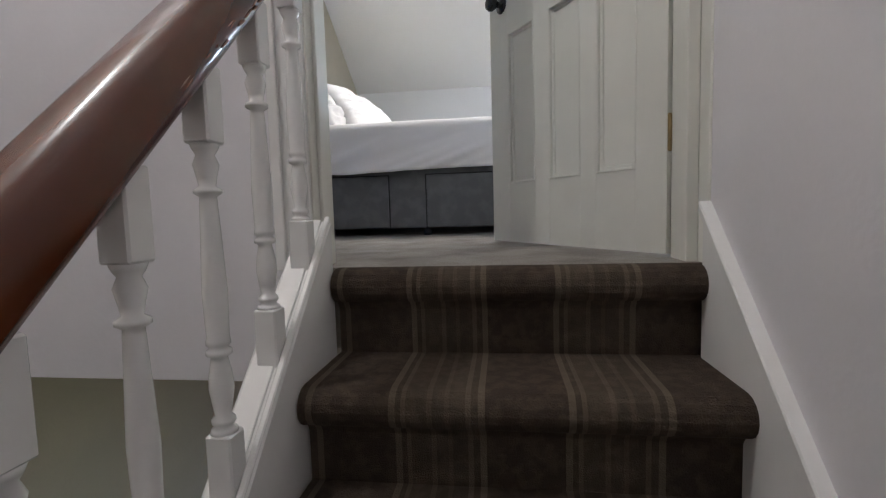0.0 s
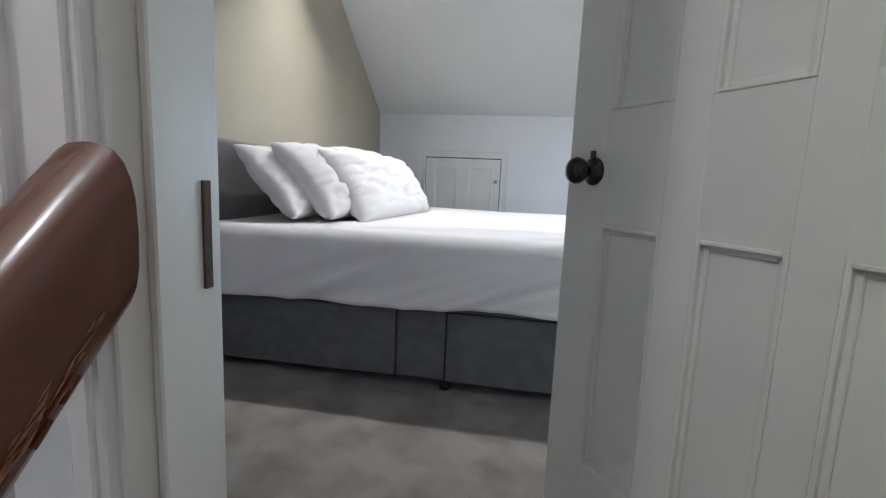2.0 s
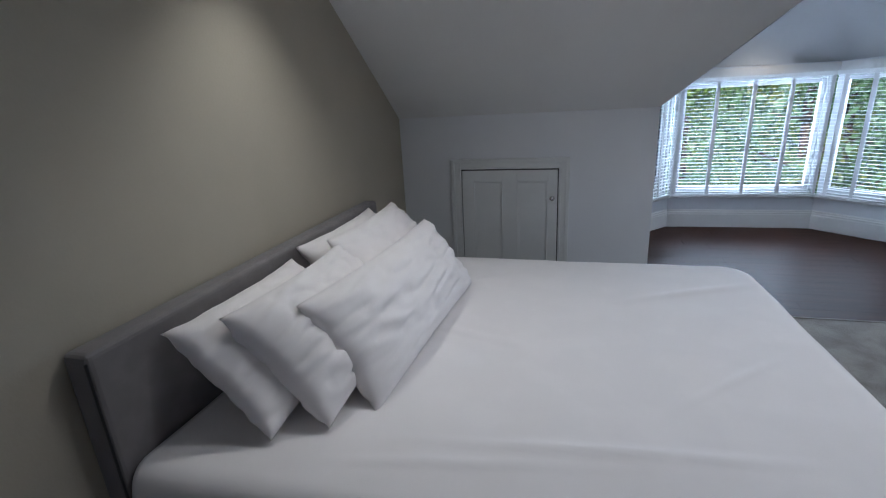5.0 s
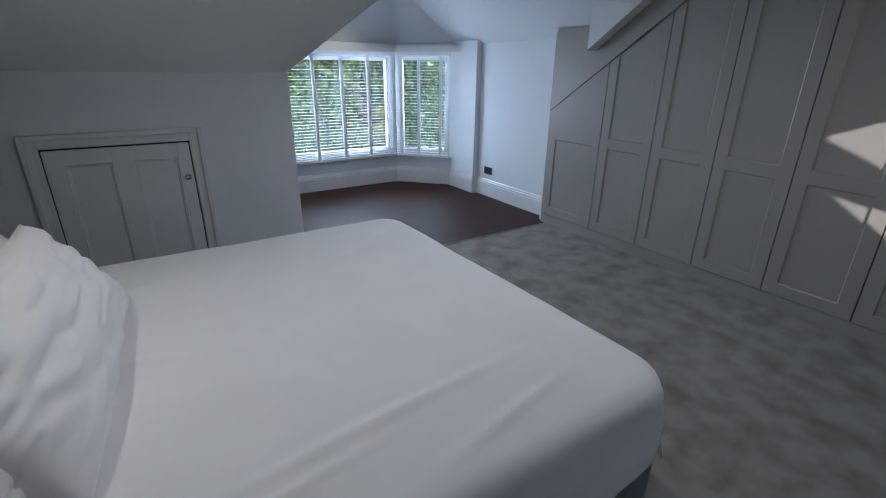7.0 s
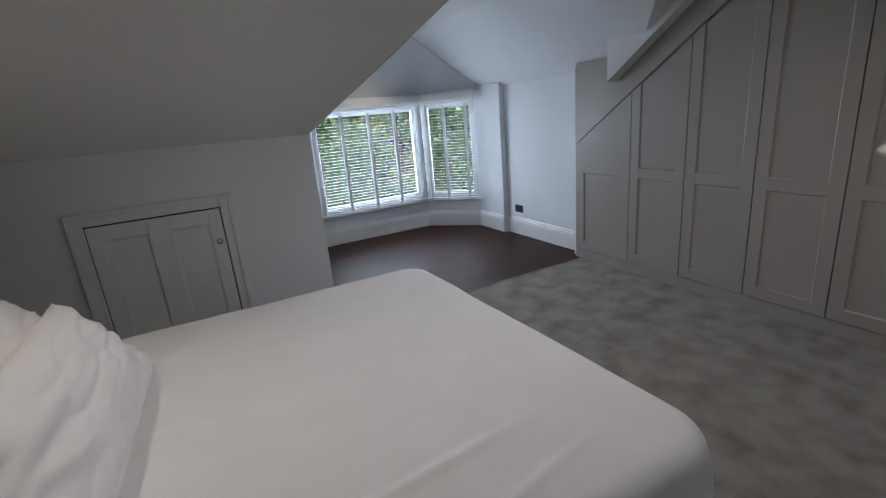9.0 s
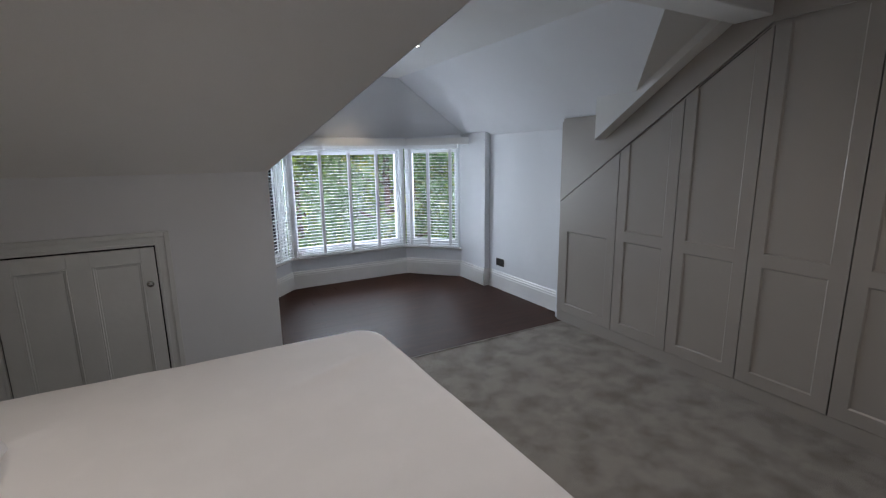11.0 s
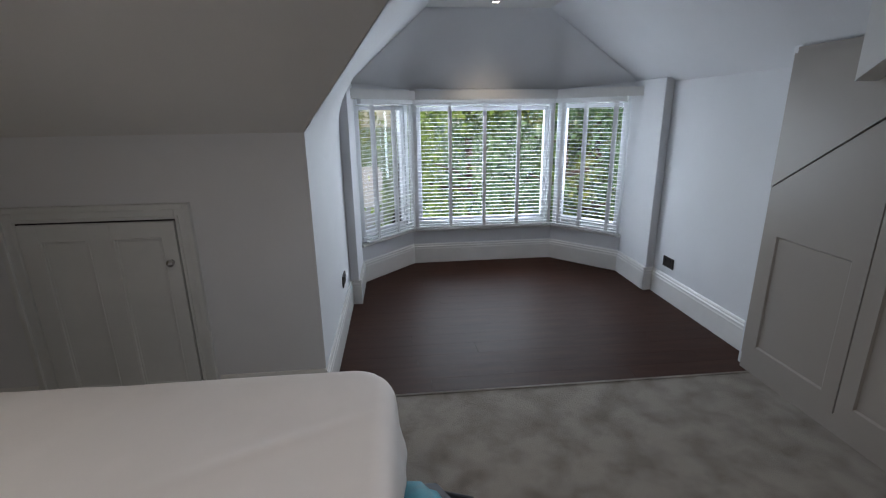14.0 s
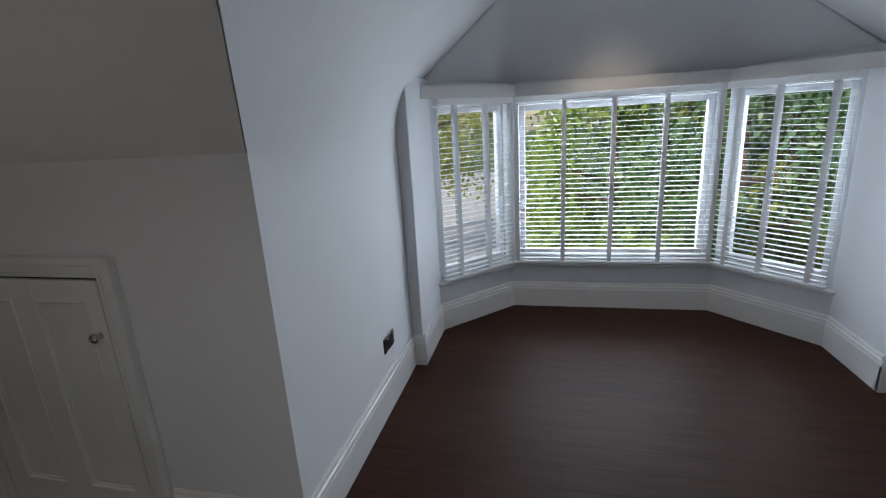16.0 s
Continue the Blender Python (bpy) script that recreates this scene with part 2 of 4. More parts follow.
def slab(pts, off, bm=None):
    """A flat polygon with thickness: the outline and a copy moved by off."""
    bm = bm or bmesh.new()
    va = [bm.verts.new(p) for p in pts]
    vb = [bm.verts.new(Vector(p) + Vector(off)) for p in pts]
    n = len(pts)
    bm.faces.new(va)
    bm.faces.new(vb[::-1])
    for i in range(n):
        bm.faces.new((va[i], vb[i], vb[(i + 1) % n], va[(i + 1) % n]))
    return bm


def lathe(profile, seg=20, bm=None, m=None):
    """Turn (radius, z) round the z axis."""
    bm = bm or bmesh.new()
    rings = []
    for r, z in profile:
        rings.append([bm.verts.new((r * math.cos(6.28319 * i / seg), r * math.sin(6.28319 * i / seg), z)) for i in range(seg)])
    for a, b in zip(rings, rings[1:]):
        for i in range(seg):
            bm.faces.new((a[i], a[(i + 1) % seg], b[(i + 1) % seg], b[i]))
    bm.faces.new(rings[0][::-1])
    bm.faces.new(rings[-1])
    if m:
        for ring in rings:
            for v in ring:
                v.co = m @ v.co
    return bm


def tube(pts, r, seg=8, bm=None):
    bm = bm or bmesh.new()
    rings = []
    for i, p in enumerate(pts):
        p = Vector(p)
        d = (Vector(pts[min(i + 1, len(pts) - 1)]) - Vector(pts[max(i - 1, 0)])).normalized()
        q = d.to_track_quat("Z", "Y").to_matrix()
        rr = r[i] if isinstance(r, (list, tuple)) else r
        rings.append([bm.verts.new(p + q @ Vector((rr * math.cos(6.28319 * k / seg), rr * math.sin(6.28319 * k / seg), 0))) for k in range(seg)])
    for a, b in zip(rings, rings[1:]):
        for k in range(seg):
            bm.faces.new((a[k], a[(k + 1) % seg], b[(k + 1) % seg], b[k]))
    bm.faces.new(rings[0][::-1])
    bm.faces.new(rings[-1])
    return bm


def structure(name, bm, mat, label, smooth=False):
    ob = part(name, bm, mat, None, label, smooth)
    return tagged(ob, label, name.split("_")[0], kind="structure")


# ---- plan, in metres ----
WX = -1.54          # headboard wall
KY, KZ = 5.08, 1.45  # knee wall
CZ = 2.40           # flat ceiling
SL = 0.687          # pitch of the main slope
DL, DR = 0.28, 2.92  # dormer side walls
SZ = 1.75           # springing of the dormer slopes
FX = 2.785          # wardrobe front
DY0, DY1 = 0.985, 1.105  # wall with the door
TOPY = KY - (CZ - KZ) / SL
VALY = KY - (SZ - KZ) / SL
CL, CR, CY = 1.0, 2.1, 7.15
VX = 1.22           # head of the west valley
BAY = [(0.352, 7.0), (0.848, 7.54), (2.33, 7.55), (2.85, 7.0)]

# ---- floors ----
floor = structure("floor", box(WX - 0.1, 4.0, DY0 + 0.025, 5.09, -0.2, 0.0), CARPET, "taupe cut-pile bedroom carpet with brushed marks")
floor_dormer = structure("floor_dormer", prism([(DL - 0.1, 5.09), (3.0, 5.09), (3.0, 7.0), (2.33, 7.6), (0.85, 7.6), (0.18, 7.0)], "z", -0.2, -0.008), BOARD, "dark-stained board floor in the dormer")
structure("trim_carpet_edge", box(DL, FX, 5.075, 5.095, 0.0, 0.005, 0.002), CARPET, "thin bound edge between carpet and boards")

# ---- walls ----
structure("wall_west", box(WX - 0.12, WX, DY1, KY + 0.1, 0, CZ + 0.1), BEIGE, "beige painted wall behind the headboard")
knee = box(WX, DL - 0.1, KY, KY + 0.1, 0, KZ)
structure("wall_knee", knee, WALL, "low pale wall under the roof slope")
structure("wall_dormer_west", prism([(KY, 0), (7.05, 0), (7.05, SZ + 0.03), (KY, KZ + 0.0)], "x", DL - 0.1, DL), WALL, "pale side wall of the dormer")
structure("wall_dormer_east", prism([(5.17, 0), (7.05, 0), (7.05, SZ + 0.1), (4.4, SZ + 0.1), (5.17, 1.3)], "x", DR, DR + 0.1), WALL, "pale side wall of the dormer")
structure("pier_west", box(DL, 0.352, 6.48, 7.03, 0, SZ + 0.03, 0.004), WALL, "shallow pale pier beside the bay")
structure("pier_east", box(2.85, DR, 6.48, 7.03, 0, SZ + 0.03, 0.004), WALL, "shallow pale pier beside the bay")
structure("wall_east", box(3.35, 3.45, 1.0, 5.2, 0, 2.5), WALL, "plain wall behind the fitted wardrobes")
structure("wall_wardrobe_end", box(FX + 0.02, 3.45, 5.17, 5.22, 0, 2.0), WALL, "plain return behind the wardrobe end")

SILLZ, HEADZ = 0.368, 1.66


def bay_side(name, p, q, wall_label):
    """One side of the bay: dado wall below, head above, both in one mesh."""
    p, q = Vector((*p, 0)), Vector((*q, 0))
    d = (q - p).normalized()
    n = Vector((-d.y, d.x, 0)) * 0.12
    bm = bmesh.new()
    for z0, z1 in ((-0.1, SILLZ - 0.03), (HEADZ + 0.04, SZ + 0.06)):
        slab([p + Vector((0, 0, z0)), q + Vector((0, 0, z0)), q + Vector((0, 0, z1)), p + Vector((0, 0, z1))], n, bm)
    structure(name, bm, WALL, wall_label)


for i, (p, q) in enumerate(zip(BAY, BAY[1:])):
    bay_side("wall_bay_%d" % (i + 1), p, q, "pale dado wall under the bay window")

# rear wall with the doorway and an unseen opening added for the sun patch
bm = bmesh.new()
box(WX, -0.43, DY0, DY1, -0.28, 2.8, bm=bm)
box(0.50, 1.72, DY0, DY1, -0.28, CZ + 0.1, bm=bm)
box(-0.43, 0.50, DY0, DY1, 2.03, 2.8, bm=bm)
box(1.72, 2.16, DY0, DY1, -0.2, 1.17, bm=bm)
box(1.72, 2.16, DY0, DY1, 2.10, CZ + 0.1, bm=bm)
box(2.16, 3.45, DY0, DY1, -0.2, CZ + 0.1, bm=bm)
structure("wall_south", bm, STAIRWALL, "pale wall with the bedroom doorway")
# invented frame, out of view, trims the sunbeam that reaches the wardrobe
bm = bmesh.new()
box(1.70, 1.87, DY1 - 0.02, DY1 - 0.002, 1.12, 2.10, bm=bm)
box(2.125, 2.20, DY1 - 0.02, DY1 - 0.002, 1.12, 2.10, bm=bm)
box(1.87, 2.125, DY1 - 0.02, DY1 - 0.002, 1.955, 2.10, bm=bm)
box(1.87, 2.125, DY1 - 0.02, DY1 - 0.002, 1.12, 1.20, bm=bm)
bmesh.ops.translate(bm, verts=bm.verts, vec=(-0.0175, 0, 0.016))
structure("trim_high_window", bm, UPVC, "unseen white frame added round the sun opening")
# invented boards, out of view, cut the beam into two slanted patches
bm = prism([(1.87, 1.935), (1.886, 1.91), (2.125, 1.495), (2.125, 1.327), (1.925, 1.574), (1.87, 1.642)], "y", DY1 - 0.018, DY1 - 0.004)
prism([(1.87, 1.2), (1.87, 1.64), (1.925, 1.570), (2.095, 1.2)], "y", DY1 - 0.018, DY1 - 0.004, bm)
bmesh.ops.translate(bm, verts=bm.verts, vec=(-0.0175, 0, 0.016))
structure("trim_gable_boards", bm, UPVC, "unseen raking boards added to shape the sun patches")

# ---- ceilings ----
UP = (0, 0.06, 0.09)
structure("ceiling_slope", slab([(WX - 0.1, KY + 0.05, KZ - 0.05 * SL), (DL - 0.05, KY + 0.05, KZ - 0.05 * SL), (DL - 0.004, KY, KZ), (VX - 0.004, TOPY, CZ), (WX - 0.1, TOPY, CZ)], UP), CEIL, "sloping white ceiling over the bed")
structure("ceiling_slope_east", slab([(DR, VALY, SZ), (CR, TOPY, CZ), (3.5, TOPY, CZ), (3.5, VALY, SZ)], UP), CEIL, "sloping white ceiling over the wardrobes")


def dormer_ceiling_west():
    """A ruled plaster surface that turns from the valley over the bed to the hip above the bay."""
    bm = bmesh.new()
    low0, low1 = Vector((DL, KY, KZ)), Vector((DL, 6.98, SZ))
    top0, top1 = Vector((VX, TOPY, CZ)), Vector((CL, CY, CZ))
    n, k = 18, 12
    g = []
    for i in range(n + 1):
        t = i / n
        spring, head = low0.lerp(low1, t), top0.lerp(top1, t)
        r = 0.01 + 0.28 * min(1.0, t * 3) * min(1.0, (1 - t) * 3)
        foot = spring - Vector((-0.0015, 0, r))
        turn = spring.lerp(head, min(0.6, r))
        row = [bm.verts.new((1 - q) ** 2 * foot + 2 * q * (1 - q) * spring + q * q * turn) for q in (j / 8 for j in range(9))]
        row += [bm.verts.new(turn.lerp(head, j / (k - 8))) for j in range(1, k - 7)]
        g.append(row)
    for i in range(n):
        for j in range(k):
            bm.faces.new((g[i][j], g[i + 1][j], g[i + 1][j + 1], g[i][j + 1]))
    ob = structure("ceiling_dormer_west", bm, WALL, "sloping pale dormer ceiling", True)
    so = ob.modifiers.new("thickness", "SOLIDIFY")
    so.use_rim = False
    so.thickness, so.offset = 0.04, 1.0 if ob.data.polygons[-1].normal.z > 0 else -1.0


dormer_ceiling_west()
structure("ceiling_dormer_east", slab([(DR, VALY, SZ), (DR, 6.98, SZ), (CR, CY, CZ), (CR, TOPY, CZ)], (0.06, 0, 0.08)), WALL, "sloping pale dormer ceiling")
bm = bmesh.new()
hv = [bm.verts.new(p) for p in ((DL, 6.98, SZ), (0.848, 7.56, SZ), (2.33, 7.56, SZ), (DR, 6.98, SZ), (CR, CY, CZ), (CL, CY, CZ))]
for q in ((0, 1, 5), (1, 2, 4, 5), (2, 3, 4)):
    bm.faces.new([hv[k] for k in q])
bmesh.ops.subdivide_edges(bm, edges=list(bm.edges), cuts=3, use_grid_fill=True)
hip = structure("ceiling_hip", bm, WALL, "hipped pale ceiling above the bay window", True)
hipt = hip.modifiers.new("thickness", "SOLIDIFY")
hipt.thickness, hipt.offset = 0.02, 0.0
hipt.use_rim = False
bm = bmesh.new()
box(WX - 0.1, 3.5, DY1 - 0.1, TOPY, CZ, CZ + 0.1, bm=bm)
box(CL, CR, TOPY, CY, CZ, CZ + 0.1, bm=bm)
structure("ceiling_flat", bm, CEIL, "flat white ceiling")
structure("ceiling_purlin", box(WX, FX + 0.05, 3.56, 3.77, 2.27, 2.46, 0.006), CEIL, "boxed white purlin under the ceiling")
structure("ceiling_rafter", prism([(4.70, 1.635), (3.74, 2.31), (3.74, 2.5), (4.70, 1.96)], "x", 2.66, FX + 0.02), CEIL, "boxed white rafter over the wardrobes")


# ---- skirtings ----
def skirting(name, p, q, h=0.205, side=1, mat=GLOSS, label="tall white moulded skirting"):
    """A moulded board along p to q, proud of the wall on its left (side=1) or right."""
    p, q = Vector((*p, 0)), Vector((*q, 0))
    d = (q - p).normalized()
    n = Vector((-d.y, d.x, 0)) * side
    prof = [(0, 0), (0.02, 0), (0.02, h - 0.055), (0.017, h - 0.045), (0.017, h - 0.03), (0.011, h - 0.022), (0.011, h - 0.012), (0.006, h), (0, h)]
    bm = bmesh.new()
    va = [bm.verts.new(p + n * a + Vector((0, 0, z))) for a, z in prof]
    vb = [bm.verts.new(q + n * a + Vector((0, 0, z))) for a, z in prof]
    bm.faces.new(va)
    bm.faces.new(vb[::-1])
    for i in range(len(prof)):
        j = (i + 1) % len(prof)
        bm.faces.new((va[i], vb[i], vb[j], va[j]))
    ob = part(name, bm, mat, None, label)
    tagged(ob, label, "skirting", kind="structure")


skirting("baseboard_bay_1", BAY[0], BAY[1], side=-1)
skirting("baseboard_bay_2", (0.836, 7.54), (2.342, 7.55), side=-1)
skirting("baseboard_bay_3", BAY[2], BAY[3], side=-1)
skirting("baseboard_dormer_west", (DL, 5.06), (DL, 6.48), side=-1)
skirting("baseboard_dormer_east", (DR, 5.17), (DR, 6.48), side=1)
skirting("baseboard_pier_west", (0.352, 6.462), (0.352, 7.03), side=-1)
skirting("baseboard_pier_east", (2.85, 6.462), (2.85, 7.03), side=1)
skirting("baseboard_pier_west_face", (DL, 6.48), (0.372, 6.48), side=-1)
skirting("baseboard_pier_east_face", (2.83, 6.48), (DR, 6.48), side=-1)
skirting("baseboard_knee", (-0.27, KY), (DL, KY), side=-1)
skirting("baseboard_knee_west", (WX, KY), (-1.17, KY), side=-1)
skirting("baseboard_west", (WX, DY1), (WX, KY), side=-1)


# ---- small doors and the bedroom door ----
def panelled_leaf(w, h, t, cols, rows, mat, parent, name="leaf"):
    """A door leaf from x=0 to w: stiles and rails as one mesh, with recessed panels and mouldings."""
    xs = [0] + [v for c in cols for v in c] + [w]
    zs = [0] + [v for r in rows for v in r] + [h]
    leaf = part(name, box(0.004, w - 0.004, t * 0.36, t * 0.64, 0.004, h - 0.004), mat, parent)
    for i in range(0, len(xs), 2):
        part("stile", box(xs[i], xs[i + 1], 0, t, 0, h, 0.0015), mat, leaf)
    for c in cols:
        for i in range(0, len(zs), 2):
            part("cross_rail", box(c[0], c[1], 0.0008, t - 0.0008, zs[i], zs[i + 1]), mat, leaf)
    for c in cols:
        for r in rows:
            b3 = bmesh.new()
            for y0, s in ((0.0, 1), (t, -1)):
                m = 0.018
                for k, (e, dep) in enumerate(((m, 0.34), (m * 0.45, -0.17))):
                    ya, yb = y0 + s * t * (0.05 + dep * 0.55), y0 + s * t * 0.37
                    ya, yb = min(ya, yb), max(ya, yb)
                    box(c[0], c[0] + e, ya, yb, r[0], r[1], 0.002, b3)
                    box(c[1] - e, c[1], ya, yb, r[0], r[1], 0.002, b3)
                    box(c[0] + e, c[1] - e, ya, yb, r[0], r[0] + e, 0.002, b3)
                    box(c[0] + e, c[1] - e, ya, yb, r[1] - e, r[1], 0.002, b3)
            part("moulding", b3, mat, leaf)
    return leaf


KNOB = [(0.006, 0.0), (0.024, 0.0), (0.024, 0.004), (0.012, 0.008), (0.008, 0.014), (0.008, 0.028), (0.016, 0.034), (0.025, 0.044), (0.028, 0.056), (0.024, 0.068), (0.013, 0.075), (0.003, 0.077)]

door = thing("door_1", (0.468, 1.143, 0.008), "cream six-panelled bedroom door standing ajar with a black knob", "door", rz=123.0)
door["kind"] = "structure"
leaf = panelled_leaf(0.79, 1.98, 0.04, [(0.093, 0.235), (0.30, 0.445), (0.52, 0.674)], [(0.215, 0.755), (0.985, 1.62)], DOORPAINT, door)
for side in (1, -1):
    m = Matrix.Translation((0.706, 0.04 if side > 0 else 0.0, 0.865)) @ Euler((radians(-90 * side), 0, 0)).to_matrix().to_4x4()
    part("door_knob", lathe([(0.004, 0), (0.030, 0), (0.030, 0.004), (0.025, 0.008), (0.011, 0.011), (0.009, 0.024), (0.018, 0.029), (0.026, 0.038), (0.028, 0.048), (0.023, 0.058), (0.011, 0.064), (0.003, 0.065)], 24, m=m), BLACK, door, "glossy black ceramic knob", True)
part("keyhole_pin", box(0.702, 0.710, 0.04, 0.052, 0.892, 0.908, 0.002), BLACKPL, door)
for z in (0.25, 1.7):
    part("hinge", box(-0.006, 0.012, 0.002, 0.038, z, z + 0.09, 0.002), BRASS, door, "painted-over worn hinge")

# door lining and architraves
def door_trim():
    bm = bmesh.new()
    box(-0.43, -0.402, DY0 - 0.004, DY1 + 0.004, 0.0, 2.03, 0.002, bm)
    box(0.473, 0.50, DY0 - 0.004, 1.143, 0.0, 2.03, 0.002, bm)
    box(-0.402, 0.473, DY0 - 0.004, DY1 + 0.004, 2.005, 2.03, 0.002, bm)
    box(-0.402, -0.392, DY0 + 0.03, DY0 + 0.065, 0.0, 2.0, 0.002, bm)
    box(0.446, 0.4725, DY0 + 0.045, 1.125, 0.0, 2.0, 0.002, bm)
    structure("trim_door_lining", bm, DOORPAINT, "cream door lining")
    for y0, s, nm in ((DY0, -1, "trim_architrave_stair"), (DY1, 1, "trim_architrave_room")):
        bm = bmesh.new()
        for a, b, dep in ((0.0, 0.085, 0.016), (0.062, 0.0865, 0.027), (0.008, 0.02, 0.021)):
            ya, yb = sorted((y0, y0 + s * dep))
            box(-0.407 - b, -0.407 - a, ya, yb, 0.0, 2.01 + b, 0.002, bm)
            if s > 0:
                box(0.478 + a, 0.478 + b, ya, yb, 0.0, 2.01 + b, 0.002, bm)
            box(-0.407, 0.478, ya, yb, 2.01 + a, 2.01 + b, 0.002, bm)
        structure(nm, bm, GLOSS, "moulded white door architrave")


door_trim()
part_lock = box(-0.4025, -0.399, DY0 + 0.100, DY0 + 0.112, 0.72, 0.83, 0.001)
structure("trim_lock_keep", part_lock, BARK, "chipped bare wood at the lock keep on the door lining")

# cupboard in the knee wall
cup = thing("eaves_cupboard", (-1.072, KY, 0.10), "small grey-white panelled eaves cupboard door in a moulded frame", "cupboard")
panelled = panelled_leaf(0.702, 0.952, 0.036, [(0.085, 0.305), (0.41, 0.635)], [(0.075, 0.875)], CUPPAINT, cup, "cupboard_door")
panelled.matrix_local = pose(0.006, -0.022, 0)
# dark sheet behind the leaf paints the shade in the gap round it
part("cupboard_gap_shade", box(-0.0005, 0.7145, -0.006, -0.001, -0.003, 0.9605), GAP_SHADE, cup, "dark sheet painting the shade round the door")
part("knob", lathe([(0.004, 0), (0.012, 0), (0.009, 0.008), (0.008, 0.014), (0.017, 0.02), (0.019, 0.028), (0.014, 0.034), (0.003, 0.036)], 18, m=pose(0.672, -0.022, 0.75, 90)), CHROME, cup, "small chrome knob", True)
bm = bmesh.new()
for a, b, dep in ((0.001, 0.075, 0.018), (0.05, 0.0765, 0.032), (0.003, 0.018, 0.024)):
    box(-b, -a, -dep, -0.001, -0.1, 0.96 + b, 0.002, bm)
    box(0.714 + a, 0.714 + b, -dep, -0.001, -0.1, 0.96 + b, 0.002, bm)
    box(-a, 0.714 + a, -dep, -0.001, 0.96 + a, 0.96 + b, 0.002, bm)
part("frame", bm, CUPPAINT, cup)
part("threshold", box(-0.004, 0.718, -0.02, -0.001, -0.1, -0.004, 0.002), CUPPAINT, cup)

# ---- fitted wardrobes ----
ward = thing("fitted_wardrobe", (FX, 1.1, 0), "taupe fitted shaker wardrobes stepped under the roof slope", "wardrobe")
DIAG0, DIAGS = 1.10, 0.686


def diag(y):
    return min(DIAG0 + (5.187 - y) * DIAGS, 2.225 + max(0, 3.55 - y) * 0.02)


yb = 1.1
part("carcass", prism([(5.17 - yb, 0.0), (5.17 - yb, 1.83), (4.60 - yb, 1.83), (TOPY - yb, CZ), (0.0, CZ), (0.0, 0.0)], "x", 0.0, 0.45), WARDROBE, ward)
# near-black sheet behind the doors, shade of the gaps put in as colour
part("door_gap_shade", prism([(5.15 - yb, 0.09), (5.15 - yb, 1.12), (3.57 - yb, 2.21), (0.02, 2.25), (0.02, 0.09)], "x", -0.0015, 0.001), GAP_SHADE, ward, "dark sheet painting the shade between the doors")


def shaker(y0, y1):
    """A door with a flat frame and two sunk panels with chamfered edges, cut to the slope at its top."""
    g = 0.0036
    a, b = y0 + g, y1 - g
    z0 = 0.101
    t0, t1 = diag(a) - 0.012, diag(b) - 0.012
    top = lambda y: t0 + (t1 - t0) * (y - a) / (b - a)
    x0, x1, xp = -0.022, -0.002, -0.013
    st = 0.080
    sb = st if y1 < 5.1 else 0.10
    pa, pb = a + st, b - sb
    d = part("door", prism([(a - yb, z0), (b - yb, z0), (b - yb, t1), (a - yb, t0)], "x", xp, x1), WARDROBE, ward)
    part("stile", prism([(a - yb, z0), (pa - yb, z0), (pa - yb, top(pa)), (a - yb, t0)], "x", x0, xp), WARDROBE, d)
    part("stile", prism([(pb - yb, z0), (b - yb, z0), (b - yb, t1), (pb - yb, top(pb))], "x", x0, xp), WARDROBE, d)
    part("bottom_rail", box(x0, xp, pa - yb, pb - yb, z0, 0.178), WARDROBE, d)
    part("middle_rail", box(x0, xp, pa - yb, pb - yb, 0.853, 0.933), WARDROBE, d)
    tall = y1 < 5.1
    if not tall:
        part("top_panel", prism([(pa - yb, 0.933), (pb - yb, 0.933), (pb - yb, top(pb)), (pa - yb, top(pa))], "x", x0, xp), WARDROBE, d)
    for lo, hi in (((0.178, 0.178), (0.853, 0.853)), ((0.933, 0.933), (top(pa) - 0.001, top(pb) - 0.001)))[:2 if tall else 1]:
        bm = bmesh.new()
        c = 0.0085
        out = [(pa, lo[0]), (pb, lo[1]), (pb, hi[1]), (pa, hi[0])]
        inn = [(pa + c, lo[0] + c), (pb - c, lo[1] + c), (pb - c, hi[1] - c), (pa + c, hi[0] - c)]
        f = [bm.verts.new((x0 + 0.0006, y - yb, z)) for y, z in out]
        r = [bm.verts.new((xp - 0.0006, y - yb, z)) for y, z in inn]
        k = [bm.verts.new((xp + 0.0005, y - yb, z)) for y, z in out]
        for i in (0, 1, 3) if lo[0] > 0.5 else range(4):
            j = (i + 1) % 4
            bm.faces.new((f[i], f[j], r[j], r[i]))
            bm.faces.new((r[i], r[j], k[j], k[i]))
            bm.faces.new((k[i], k[j], f[j], f[i]))
        part("panel_bead", bm, WARDROBE, d)


DOOR_EDGES = (5.162, 4.534, 4.036, 3.538, 3.039, 2.537, 2.037, 1.537, 1.15)
for far, near in zip(DOOR_EDGES, DOOR_EDGES[1:]):
    shaker(near, far)
part("plinth", box(-0.012, -0.002, 0.0, 5.165 - yb, 0.0, 0.095, 0.001), WARDROBE, ward)
part("top_filler", prism([(5.168 - yb, 1.112), (5.168 - yb, 1.80), (4.62 - yb, 1.80), (4.60 - yb, 1.79), (3.60 - yb, 2.36), (0.0, 2.39), (0.0, 2.27), (3.55 - yb, 2.237)], "x", -0.018, -0.002), WARDROBE, ward)


